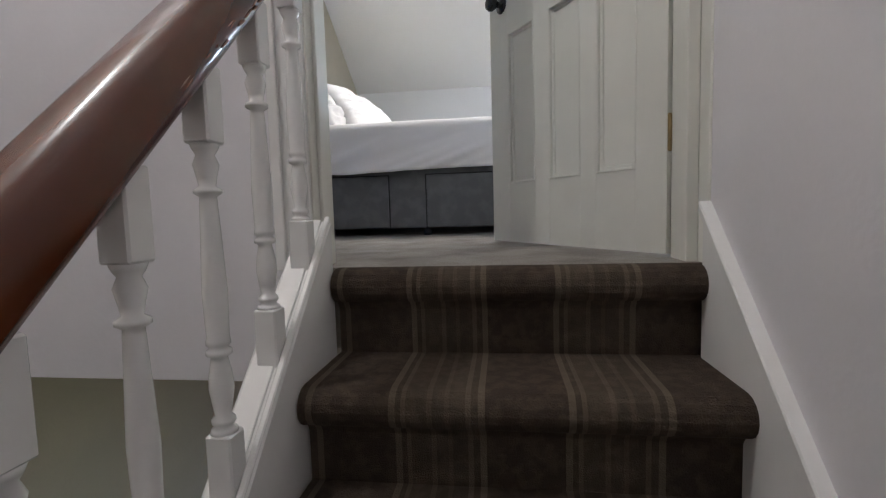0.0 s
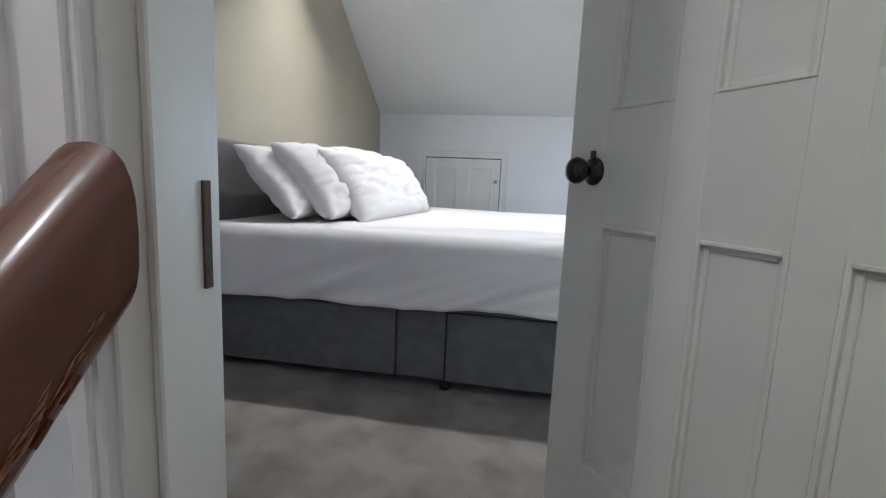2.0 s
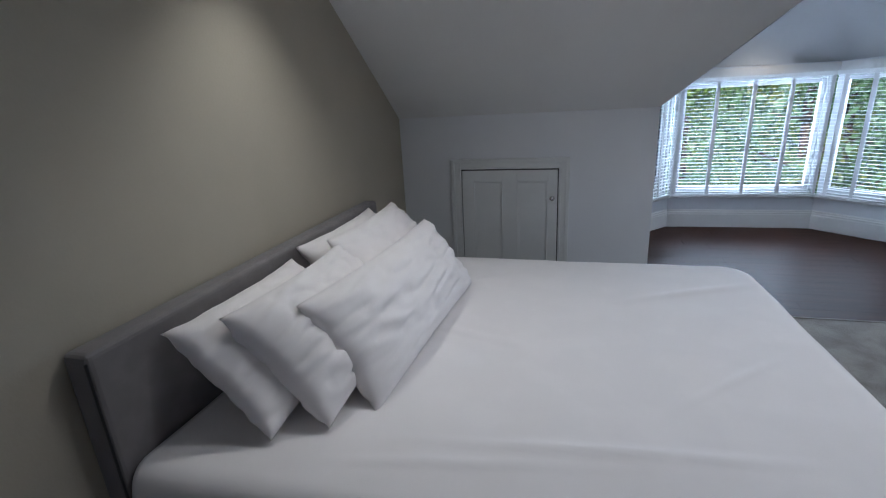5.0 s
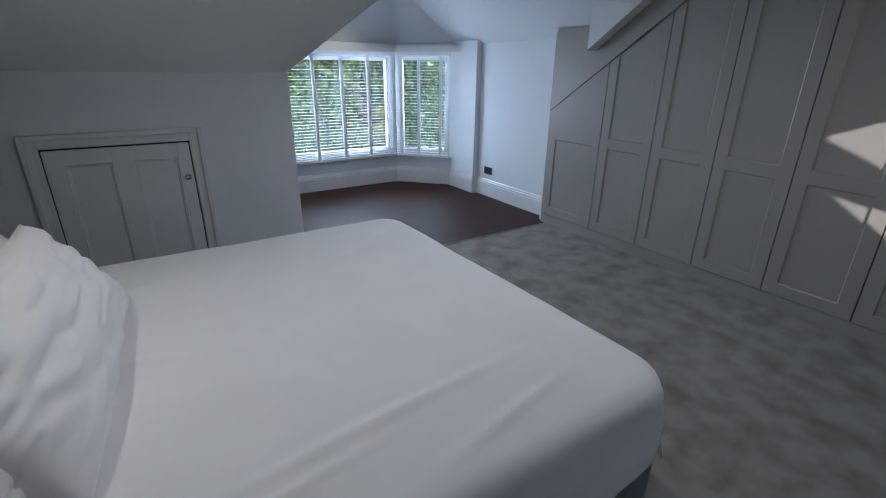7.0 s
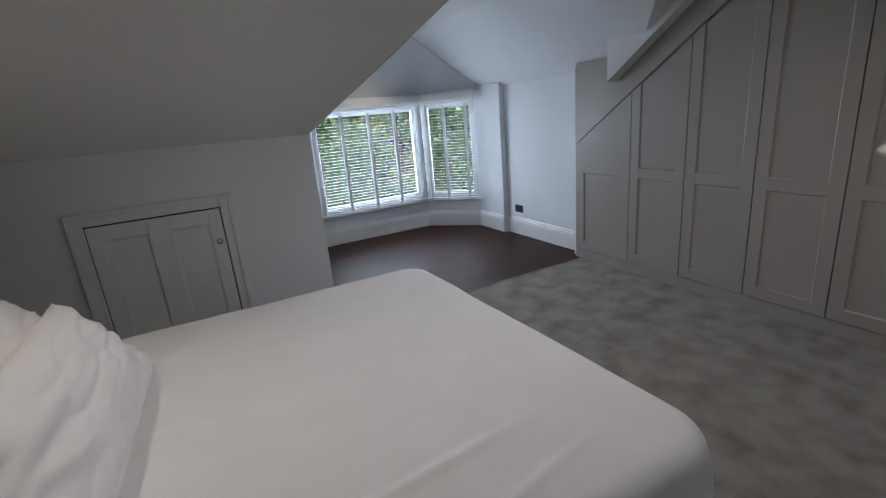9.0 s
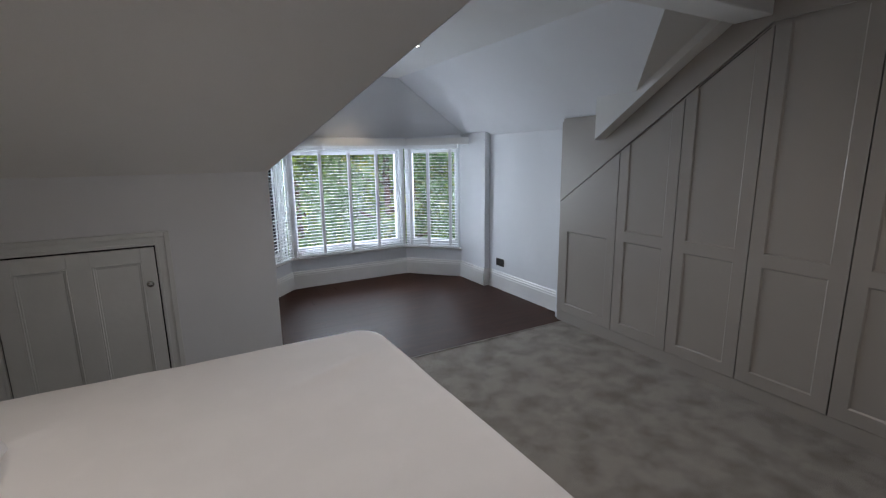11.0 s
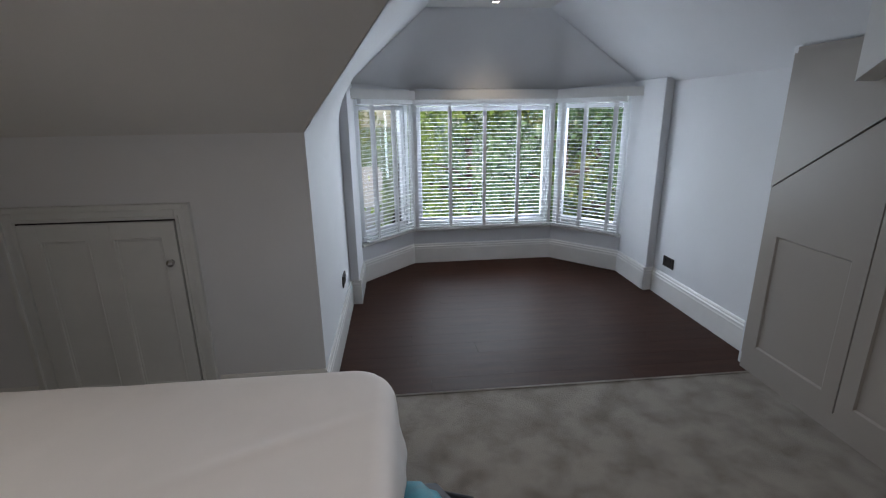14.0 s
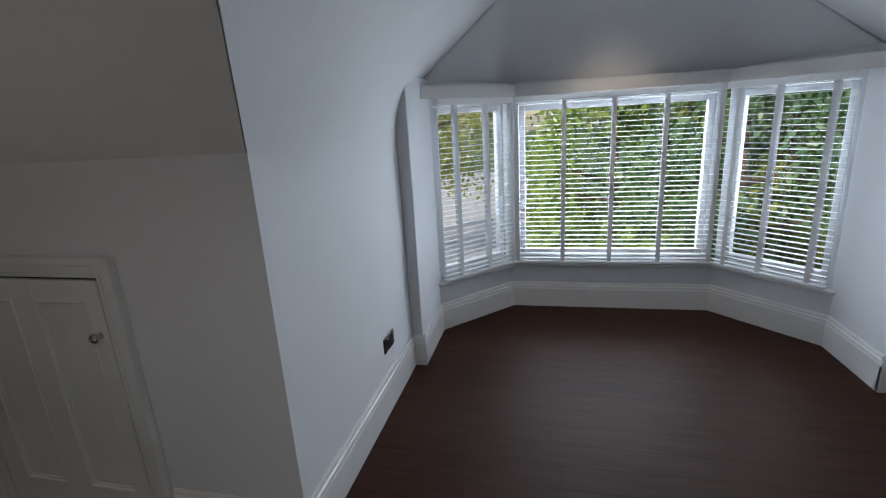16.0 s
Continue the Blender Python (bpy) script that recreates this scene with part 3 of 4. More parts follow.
# ---- bay windows and blinds ----
def window_and_blind(idx, p, q, tapes, group):
    p, q = Vector((*p, 0)), Vector((*q, 0))
    L = (q - p).length
    ang = math.degrees(math.atan2(q.y - p.y, q.x - p.x))
    h = HEADZ - SILLZ
    win = thing("window_%d" % idx, (p.x, p.y, SILLZ), "white casement window of the bay with clear glass", "window", rz=ang)
    win["kind"] = "structure"
    bm = bmesh.new()
    f = 0.06 if idx == 2 else 0.05
    box(0, f, 0.03, 0.10, 0, h, 0.004, bm)
    box(L - f, L, 0.03, 0.10, 0, h, 0.004, bm)
    box(f, L - f, 0.03, 0.10, 0, f, 0.004, bm)
    box(f, L - f, 0.03, 0.10, h - f, h, 0.004, bm)
    part("window_frame", bm, UPVC, win)
    n = 1
    bm = bmesh.new()
    s = 0.045
    box(f + 0.003, f + s, 0.04, 0.09, f + 0.003, h - f - 0.003, 0.004, bm)
    box(L - f - s, L - f - 0.003, 0.04, 0.09, f + 0.003, h - f - 0.003, 0.004, bm)
    box(f + s, L - f - s, 0.04, 0.09, f + 0.003, f + s, 0.004, bm)
    box(f + s, L - f - s, 0.04, 0.09, h - f - s, h - f - 0.003, 0.004, bm)
    part("casement", bm, UPVC, win)
    g = part("pane", box(f + s, L - f - s, 0.062, 0.068, f + s, h - f - s), GLASS, win, "clear window glass")
    g.visible_shadow = False
    part("window_sill", box(-0.01, L + 0.01, -0.03, 0.12, -0.026, 0, 0.006), GLOSS, win, "narrow white sill")
    bl = thing("venetian_blind", (p.x, p.y, SILLZ), "white wooden venetian blind with cloth ladder tapes, slats open", "blind", group, ang)
    a, b = (0.0, L) if idx == 2 else ((0.03, L - 0.02) if idx == 1 else (0.02, L - 0.03))
    part("headrail", box(a, b, -0.062, -0.012, h - 0.045, h + 0.0, 0.003), SLAT, bl)
    part("bottom_rail", box(a, b, -0.060, -0.014, 0.012, 0.030, 0.004), SLAT, bl)
    base = None
    cnt = 33
    for i in range(cnt):
        z = 0.055 + (h - 0.125) * i / (cnt - 1)
        if base is None:
            sb = prism([(-0.0135, -0.001), (0.0135, -0.001), (0.0135, 0.0004), (0.005, 0.0014), (-0.005, 0.0014), (-0.0135, 0.0004)], "x", a + 0.004, b - 0.004)
            base = part("slat", sb, SLAT, bl)
            ob = base
        else:
            ob = new("slat", base.data)
            ob.parent = bl
        ob.matrix_local = pose(0, -0.037, z, 2 + 2 * math.sin(i * 2.3), 0.08 * math.sin(i * 1.7), 0)
    for u in tapes:
        x = a + (b - a) * u
        for y in (-0.054, -0.021):
            part("ladder_tape", box(x - 0.016, x + 0.016, y - 0.0008, y + 0.0008, 0.02, h - 0.03), TAPE, bl)


window_and_blind(1, BAY[0], BAY[1], (0.22, 0.62, 0.97), "bay blinds")
window_and_blind(2, BAY[1], BAY[2], (0.03, 0.265, 0.5, 0.735, 0.97), "bay blinds")
window_and_blind(3, BAY[2], BAY[3], (0.12, 0.45, 0.86), "bay blinds")

# pelmet, mitred round the bay
bm = bmesh.new()
inner = [(0.345, 6.82), (0.89, 7.41), (2.29, 7.42), (2.86, 6.84)]
outer = [(0.355, 6.80), (0.897, 7.39), (2.283, 7.40), (2.85, 6.82)]
for i in range(3):
    prism([inner[i], inner[i + 1], outer[i + 1], outer[i]], "z", 1.655, 1.735, bm)
    prism([inner[i], inner[i + 1], (BAY[i + 1][0], BAY[i + 1][1]), (BAY[i][0], BAY[i][1])], "z", 1.726, 1.736, bm)
structure("trim_pelmet", bm, GLOSS, "white pelmet board round the bay window")


# ---- sockets ----
def socket(at, rz, label, mat):
    s = thing("wall_socket", at, label, "socket", "double sockets", rz)
    part("plate", box(-0.074, 0.074, -0.009, -0.0005, -0.044, 0.044, 0.003), mat, s)
    for x in (-0.036, 0.036):
        part("rocker_switch", box(x - 0.008, x + 0.008, -0.014, -0.008, 0.012, 0.032, 0.002), BLACKPL, s)
        bm = bmesh.new()
        for dx, dz, w, hh in ((0, 0.0, 0.003, 0.005), (-0.011, -0.02, 0.005, 0.003), (0.011, -0.02, 0.005, 0.003)):
            box(x + dx - w, x + dx + w, -0.0096, -0.0088, dz - hh, dz + hh, bm=bm)
        part("pin_holes", bm, GAP_SHADE, s)


socket((DR, 6.26, 0.315), -90, "dark metal double socket on the dormer wall", BRONZE)
socket((DL, 6.05, 0.37), 90, "dark metal double socket on the dormer wall", BRONZE)
socket((WX, 2.27, 0.29), 90, "dark bronze double socket beside the bed", BRONZE)


# ---- downlights ----
def downlight(x, y):
    d = thing("downlight", (x, y, CZ), "small round recessed ceiling downlight, lit", "downlight", "ceiling downlights")
    bm = bmesh.new()
    prof = [(0.030, -0.001), (0.030, -0.006), (0.040, -0.006), (0.043, -0.001)]
    seg = 28
    rings = [[bm.verts.new((r * math.cos(6.28319 * i / seg), r * math.sin(6.28319 * i / seg), z)) for i in range(seg)] for r, z in prof]
    for a, b in zip(rings, rings[1:]):
        for i in range(seg):
            bm.faces.new((a[i], a[(i + 1) % seg], b[(i + 1) % seg], b[i]))
    part("bezel", bm, CHROME, d, "metal bezel", True)
    part("lens", lathe([(0.029, -0.004), (0.02, -0.005), (0.003, -0.005)], 20), GLOW, d, "glowing lens")


for x, y in [(1.56, 6.92), (1.58, 5.62), (-1.12, 3.28)] + ROOM_SPOTS:
    downlight(x, y)

# ---- bed ----
HX, FXB, BY0, BY1, BT = -1.44, 0.655, 2.42, 4.36, 0.625
bed = thing("divan_bed", (HX, BY0, 0), "grey velour divan bed base with drawers", "bed")
BL, BW = FXB - HX - 0.04, BY1 - BY0
part("base", box(0, BL, 0.004, BW - 0.004, 0.04, 0.40, 0.012, seg=2), GREYFAB, bed)
for x0, x1 in ((0.025, 0.865), (1.075, 1.98)):
    # dark slab round each drawer front paints the shade of its seam
    part("drawer_seam_shade", box(x0 - 0.006, x1 + 0.006, -0.002, 0.006, 0.041, 0.331), GAP_SHADE, bed, "dark slab painting the shade in the drawer seam")
    part("drawer_front", box(x0, x1, -0.008, 0.008, 0.045, 0.325, 0.006, seg=2), GREYFAB, bed, "grey velour drawer front")
for x in (0.03, 1.07, 2.02):
    for y in (0.03, BW - 0.06):
        part("castor", lathe([(0.02, 0.0), (0.024, 0.01), (0.024, 0.025), (0.012, 0.03), (0.012, 0.045)], 12, m=Matrix.Translation((x, y, 0))), BLACKPL, bed, "black castor", True)
part("mattress", box(0.0, BL, 0.012, BW - 0.012, 0.40, BT - 0.012, 0.05, seg=3), SHEET, bed, "white mattress")
hb = thing("headboard", (WX, 2.40, 0.40), "grey upholstered headboard against the beige wall", "headboard")
part("upholstery", box(0.004, 0.09, 0, 1.91, 0, 0.585, 0.018, seg=3), HEADFAB, hb, smooth=False)
part("piping", tube([(0.088, -0.001, 0.02), (0.088, -0.001, 0.3), (0.088, -0.001, 0.565)], 0.004, 6), BLACKPL, hb, "dark piping along the edge")
for y in (0.3, 1.68):
    part("strut", box(0.02, 0.045, y - 0.03, y + 0.03, -0.36, 0.01, 0.003), BLACKPL, hb)
part("bracket", box(0.02, 0.10, 0.06, 0.11, -0.05, 0.0, 0.004), BLACKPL, hb)


def bed_sheet():
    """A sheet over the mattress: flat top with soft creases, rounded edges, folds in the hanging hem."""
    bm = bmesh.new()
    nx, ny = 170, 150
    drop = 0.262
    ex, ey = BL + 0.055, BW + 0.02
    W2, L2 = ey, ex
    us = [i / nx * (L2 + drop) for i in range(nx + 1)]
    vs = [-drop + j / ny * (W2 + 2 * drop) for j in range(ny + 1)]
    R = 0.065

    def fold(d, R):
        """Distance past the edge to (out, down)."""
        a = R * math.pi / 2
        if d <= 0:
            return d, 0
        if d < a:
            return R * math.sin(d / R), R - R * math.cos(d / R)
        return R, R + d - a
    grid = []
    for u in us:
        row = []
        for v in vs:
            du = u - (L2 - R)
            ox, dzx = fold(du, R)
            x = (L2 - R) + ox if du > 0 else u
            if v < R:
                o, dzy = fold(R - v, R)
                y = R - o
                dv = R - v
                s = -1
            elif v > W2 - R:
                o, dzy = fold(v - (W2 - R), R)
                y = W2 - R + o
                dv = v - (W2 - R)
                s = 1
            else:
                y, dzy, dv, s = v, 0, 0, 0
            rc = 0.16
            if x > L2 - rc and (y < rc or y > W2 - rc):
                cy = rc if y < rc else W2 - rc
                dx, dy = x - (L2 - rc), y - cy
                ln, mxd = math.hypot(dx, dy), max(abs(dx), abs(dy))
                if ln > 1e-5:
                    x, y = L2 - rc + dx * mxd / ln, cy + dy * mxd / ln
            hang = max(0.0, min(1.0, (max(dzx, dzy) - R * 0.6) / drop))
            if dzx > 0 and dzy > 0:
                m = max(dzx, dzy)
                dz = m + 0.25 * min(dzx, dzy)
                k = min(dzx, dzy) / max(m, 1e-4)
                bulge = 0.015 * k * hang
                x += bulge
                y += s * bulge
            else:
                dz = dzx + dzy
            top = noise.noise(Vector((u * 1.3, v * 1.5, 2.0))) * 0.008 - abs(noise.noise(Vector((u * 2.2 + v * 1.1, v * 2.4 - u * 0.7, 8.0)))) * 0.006 + noise.noise(Vector((u * 5 + v * 2, v * 4 - u * 1.5, 5.0))) * 0.0025
            ridge = math.exp(-((v - 0.30 - 0.10 * (u - 1.0)) / 0.018) ** 2) * math.exp(-((u - 1.25) / 0.35) ** 2) * 0.012
            ridge += math.exp(-((v - 1.45 - 0.45 * (u - 1.6)) / 0.03) ** 2) * math.exp(-((u - 1.75) / 0.22) ** 2) * 0.010
            for u0, v0, sl, wd, ln, hh in ((0.95, 0.22, 0.16, 0.014, 0.30, 0.009), (1.55, 0.16, 0.22, 0.016, 0.22, 0.010), (0.75, 0.95, -0.3, 0.020, 0.2, 0.006), (1.7, 0.75, 0.9, 0.020, 0.16, 0.006), (0.62, 1.5, 0.5, 0.02, 0.2, 0.008)):
                ridge += math.exp(-((v - v0 - sl * (u - u0)) / wd) ** 2) * math.exp(-((u - u0) / ln) ** 2) * hh
            top += ridge
            if hang > 0 and s != 0 and dzy >= dzx:
                x += 0.02 * hang * noise.noise(Vector((u * 4, 1.0, s)))
                slant = u + 2.0 * dzy
                y += s * hang * (0.022 + 0.055 * (0.35 - abs(noise.noise(Vector((slant * 3.6, u * 0.7, 21.0))))) + 0.040 * noise.noise(Vector((u * 2.6 + dzy * 7, dzy * 2.0, 3.0 + s))) + 0.022 * (0.5 - abs(noise.noise(Vector((u * 5 + dzy * 13, dzy * 2.5, 7.0))))) * 1.2)
                dz += hang * 0.012 * noise.noise(Vector((u * 2.0, 9.0, s)))
            elif hang > 0:
                x += hang * (0.03 + 0.03 * noise.noise(Vector((v * 3.5 + dzx * 5, dzx * 2.5, 11.0))) + 0.012 * noise.noise(Vector((v * 10, dzx * 4, 13.0))))
                dz += hang * 0.02 * noise.noise(Vector((v * 2.2, 4.0, 1.0)))
            if s < 0:
                dz -= hang * 0.04 * u / L2
            row.append(bm.verts.new((x, y - 0.01, BT + top - dz)))
        grid.append(row)
    for i in range(nx):
        for j in range(ny):
            bm.faces.new((grid[i][j], grid[i + 1][j], grid[i + 1][j + 1], grid[i][j + 1]))
    ob = part("bed_sheet", bm, SHEET, None, smooth=True)
    ob.matrix_world = pose(HX, BY0, 0)
    so = ob.modifiers.new("thickness", "SOLIDIFY")
    so.thickness = 0.004
    tagged(ob, "white cotton sheet draped over the bed with loose folds", "bed sheet")


bed_sheet()


def pillow(at, rot, w, h, t, seed, label):
    """A plump pillow with pinched corners and creases, w along x, h along y, t thick."""
    bm = bmesh.new()
    n = 52
    sheets = []
    for side in (1, -1):
        g = []
        for i in range(n + 1):
            row = []
            for j in range(n + 1):
                a, b = -1 + 2 * i / n, -1 + 2 * j / n
                pr = (max(0.0, 1 - abs(a) ** 3) * max(0.0, 1 - abs(b) ** 2.6)) ** 0.46
                pinch = 1 - 0.075 * (1 - a * a) * abs(b) ** 3
                pinch2 = 1 - 0.06 * (1 - b * b) * abs(a) ** 3
                x, y = a * w / 2 * pinch2, b * h / 2 * pinch
                cr = noise.noise(Vector((a * 2.2, b * 2.2, seed + side))) * 0.18 + noise.noise(Vector((a * 5, b * 4, seed + 3 * side))) * 0.05 * (0.4 + abs(a) ** 2) - 0.17 * abs(noise.noise(Vector((a * 3.1 + b * 2.0, b * 3.4 - a, seed + 7 * side)))) - 0.8 * max(0.0, abs(a) - 0.6) * abs(noise.noise(Vector((a * 1.6, b * 4.5 + a * 1.5, seed + 5 * side)))) - 0.12 * (1 - abs(noise.noise(Vector((a * 1.7 - b * 2.5, b * 2.2 + a, seed + 9 * side))))) ** 8
                z = side * t / 2 * pr * (1 + cr)
                edge = 1 - pr
                z += edge * 0.012 * noise.noise(Vector((a * 5, b * 5, seed)))
                row.append(bm.verts.new((x, y, z)))
            g.append(row)
        for i in range(n):
            for j in range(n):
                bm.faces.new((g[i][j], g[i + 1][j], g[i + 1][j + 1], g[i][j + 1]))
        sheets.append(g)
    bmesh.ops.remove_doubles(bm, verts=bm.verts, dist=0.0025)
    ob = part("pillow", bm, SHEET, None, smooth=True)
    ob.matrix_world = pose(*at) @ Euler([radians(r) for r in rot], "ZYX").to_matrix().to_4x4()
    tagged(ob, label, "pillow", "bed pillows")


# pillows lean on the headboard in two rows, with one in front
def put_pillow(x, y, z, tilt, w, h, t, seed, yaw=0, label="plump white pillow leaning against the headboard"):
    pillow((x, y, z), (0, 0, 0), w, h, t, seed, label)
    ob = [o for o in scene.objects if o.name.startswith("pillow")][-1]
    ob.matrix_world = Matrix.Translation((x, y, z)) @ pose(0, 0, 0, 0, 0, yaw) @ pose(0, 0, 0, 0, tilt, 0) @ pose(0, 0, 0, 0, 0, 90)


put_pillow(-1.25, 2.92, 0.80, 46, 0.68, 0.44, 0.20, 3.0)
put_pillow(-1.27, 3.72, 0.81, 49, 0.78, 0.46, 0.19, 9.0)
put_pillow(-1.11, 3.03, 0.81, 47, 0.74, 0.46, 0.24, 15.0, label="plump white pillow leaning on another pillow")
put_pillow(-1.13, 3.74, 0.83, 50, 0.78, 0.48, 0.22, 21.0, label="plump white pillow leaning on another pillow")
put_pillow(-0.94, 3.36, 0.79, 55, 1.14, 0.43, 0.25, 27.0, yaw=-4, label="long white pillow propped in front of the others")

# ---- loose things ----
bag = thing("rucksack", (0.80, 3.98, 0.0), "teal and black rucksack lying on the carpet beyond the bed", "rucksack", rz=20)


def lumpy(bm, centre, size, seed):
    r = bmesh.ops.create_icosphere(bm, subdivisions=3, radius=1)
    for v in r["verts"]:
        d = v.co.copy()
        k = 1 + 0.16 * noise.noise(d * 2.2 + Vector((seed, 0, 0)))
        e = 0.75
        v.co = Vector((math.copysign(abs(d.x) ** e, d.x) * size[0] * k, math.copysign(abs(d.y) ** e, d.y) * size[1] * k, max(-0.95, math.copysign(abs(d.z) ** e, d.z)) * size[2] * k)) + Vector(centre)
    return bm


part("main_body", lumpy(bmesh.new(), (0, 0, 0.12), (0.14, 0.26, 0.12), 1), NAVY, bag, smooth=True)
part("front_pocket", lumpy(bmesh.new(), (-0.05, 0.04, 0.19), (0.115, 0.20, 0.085), 4), TEAL, bag, "teal front pocket", True)
part("strap", tube([(0.1, -0.22, 0.12), (0.17, -0.1, 0.18), (0.16, 0.08, 0.2), (0.09, 0.22, 0.14)], 0.014, 8), NAVY, bag, "black padded strap", True)
part("cord", tube([(0.0 + 0.03 * math.cos(i * 1.1) + 0.02, -0.19 + 0.035 * math.sin(i * 1.1), 0.24 + 0.004 * i) for i in range(14)], 0.006, 6), CORD, bag, "pale coiled cord", True)

ball = thing("exercise_ball", (-1.2, 1.44, 0.0), "blue vinyl exercise ball on the carpet by the wall", "ball")
bm = bmesh.new()
bmesh.ops.create_uvsphere(bm, u_segments=40, v_segments=24, radius=0.32)
for v in bm.verts:
    v.co.z = v.co.z * 0.97 + 0.31 - 0.0
part("shell", bm, BLUE, ball, smooth=True)
bm = bmesh.new()
for k in (-1, 0, 1):
    tube([(0.3215 * math.cos(0.3 * k) * math.cos(i * 0.15708), 0.3215 * math.cos(0.3 * k) * math.sin(i * 0.15708), 0.31 + 0.312 * math.sin(0.3 * k)) for i in range(41)], 0.004, 6, bm)
part("ridge", bm, BLUE, ball, "moulded ridges", True)

rack = thing("clothes_airer", (0.97, 1.80, 0.0), "white tubular clothes airer standing on the carpet", "airer", rz=-12)
for dx in (0.0, 0.4):
    part("leg", tube([(dx, 0, 0.0), (dx + 0.0, 0.12, 0.36), (dx + 0.01, 0.18, 0.58)], 0.011, 10), WHITEPL, rack, "", True)
    part("end_cap", lathe([(0.003, 0), (0.0125, 0), (0.0125, 0.02), (0.003, 0.021)], 12, m=Matrix.Translation((dx + 0.01, 0.18, 0.575))), BLACKPL, rack, "black end cap", True)
for z, y in ((0.25, 0.07), (0.5, 0.145)):
    part("bar", tube([(-0.02, y, z), (0.39, y, z)], 0.007, 8), WHITEPL, rack, "", True)

# ---- staircase ----
GO, RI, NST = 0.203, 0.205, 7
SX0, SX1 = -0.362, 0.478
stair = thing("staircase", (0, DY0, 0), "steep attic stair with brown striped carpet", "staircase")
for k in range(NST):
    y = -GO * k
    z = -RI * k
    pr = []
    nose = 0.040
    for a in range(9):
        th = radians(90 + a * 22.5)
        pr.append((y + nose * math.cos(th) * 1.0 + 0.0, z - nose + nose * math.sin(th)))
    back = GO + 0.06 if k else 0.03
    prof = [(y + back, z)] + pr + [(y + 0.012, z - 2 * nose - 0.02), (y + 0.012, z - RI), (y + 0.012 + 0.05, z - RI), (y + back, z - RI)]
    part("carpeted_step", prism(prof, "x", SX0 + 0.004, SX1 - 0.004), STAIRCARPET, stair, smooth=False)
structure("landing_below", box(-1.7, 0.6, -1.4, -GO * NST + DY0 + 0.05, -RI * NST - 0.2, -RI * NST), STAIRCARPET, "carpeted landing at the foot of the stair")


def strip(name, off0, off1, x0, x1, mat, label, y0=-0.45, y1=None, parent=None):
    """A raking board between two lines parallel to the flight."""
    y1 = DY0 - 0.003 if y1 is None else y1
    f = lambda y: (y - DY0) * RI / GO
    bm = prism([(y0, f(y0) + off0), (y1, f(y1) + off0), (y1, f(y1) + off1), (y0, f(y0) + off1)], "x", x0, x1)
    bmesh.ops.bevel(bm, geom=list(bm.edges), offset=0.003, segments=1, affect="EDGES")
    return structure(name, bm, mat, label)


strip("trim_stair_string", -0.42, 0.118, -0.44, SX0 - 0.0, GLOSS, "white closed stair string")
strip("trim_string_bead", 0.118, 0.130, -0.378, -0.364, GLOSS, "moulded bead along the stair string")
strip("trim_string_capping", 0.118, 0.122, -0.436, -0.386, GLOSS, "white capping of the stair string")
strip("trim_stair_skirting", -0.42, 0.115, SX1 - 0.016, SX1 + 0.004, GLOSS, "raking white stair skirting")
strip("trim_stair_skirting_bead", 0.115, 0.140, SX1 - 0.026, SX1 + 0.004, GLOSS, "rounded bead on the stair skirting")
structure("wall_stair_east", box(SX1, SX1 + 0.1, -1.4, DY0 - 0.002, -2.2, 2.8), STAIRWALL, "pale stair wall")
structure("wall_stair_west", box(-1.72, -1.62, -1.4, 3.0, -3.2, 2.8), TAUPE_WALL, "taupe stairwell wall")
structure("wall_well_front", box(-1.16, -0.44, DY0 - 0.012, DY0 - 0.002, -0.275, 3.2), STAIRWALL, "pale wall over the stairwell")
structure("wall_well_below", box(-1.7, -0.3, 2.3, 2.4, -3.2, -0.3), TAUPE_WALL, "taupe wall of the hall below")
structure("wall_stair_back", box(-1.72, SX1 + 0.1, -1.5, -1.4, -3.2, 2.8), STAIRWALL, "pale wall behind the stair")
structure("ceiling_stair", box(-1.72, SX1 + 0.1, -1.5, DY1, 2.75, 2.85), CEIL, "white stairwell ceiling")
structure("floor_hall_below", box(-1.7, 0.6, -1.4, 2.4, -3.3, -3.2), CARPET, "carpeted hall floor below")

# handrail and balusters
RX = -0.40
rail = thing("handrail", (RX, DY0, 0.0), "varnished mahogany handrail with chipped edges", "handrail")


def rail_mesh():
    bm = bmesh.new()
    prof = []
    w, h = 0.041, 0.046
    for i in range(24):
        th = 6.28319 * i / 24
        c, s = math.cos(th), math.sin(th)
        e = 0.72
        prof.append((math.copysign(abs(c) ** e, c) * w, math.copysign(abs(s) ** e, s) * h))
    up = Vector((0, -1, 1)).normalized()
    rings = []
    for y in (-1.5, -1.0, -0.6, -0.3, -0.14, -0.022):
        c = Vector((0, y, 0.814 + y * 1.0))
        rings.append([bm.verts.new(c + Vector((a, 0, 0)) + up * b) for a, b in prof])
    for v in rings[-1]:
        shift = -0.022 - v.co.y
        v.co.y += shift
        v.co.z += shift
    for a, b in zip(rings, rings[1:]):
        for i in range(24):
            bm.faces.new((a[i], a[(i + 1) % 24], b[(i + 1) % 24], b[i]))
    for ring in (rings[0][::-1], rings[-1]):
        bm.faces.new([bm.verts.new(v.co) for v in ring])
    return bm


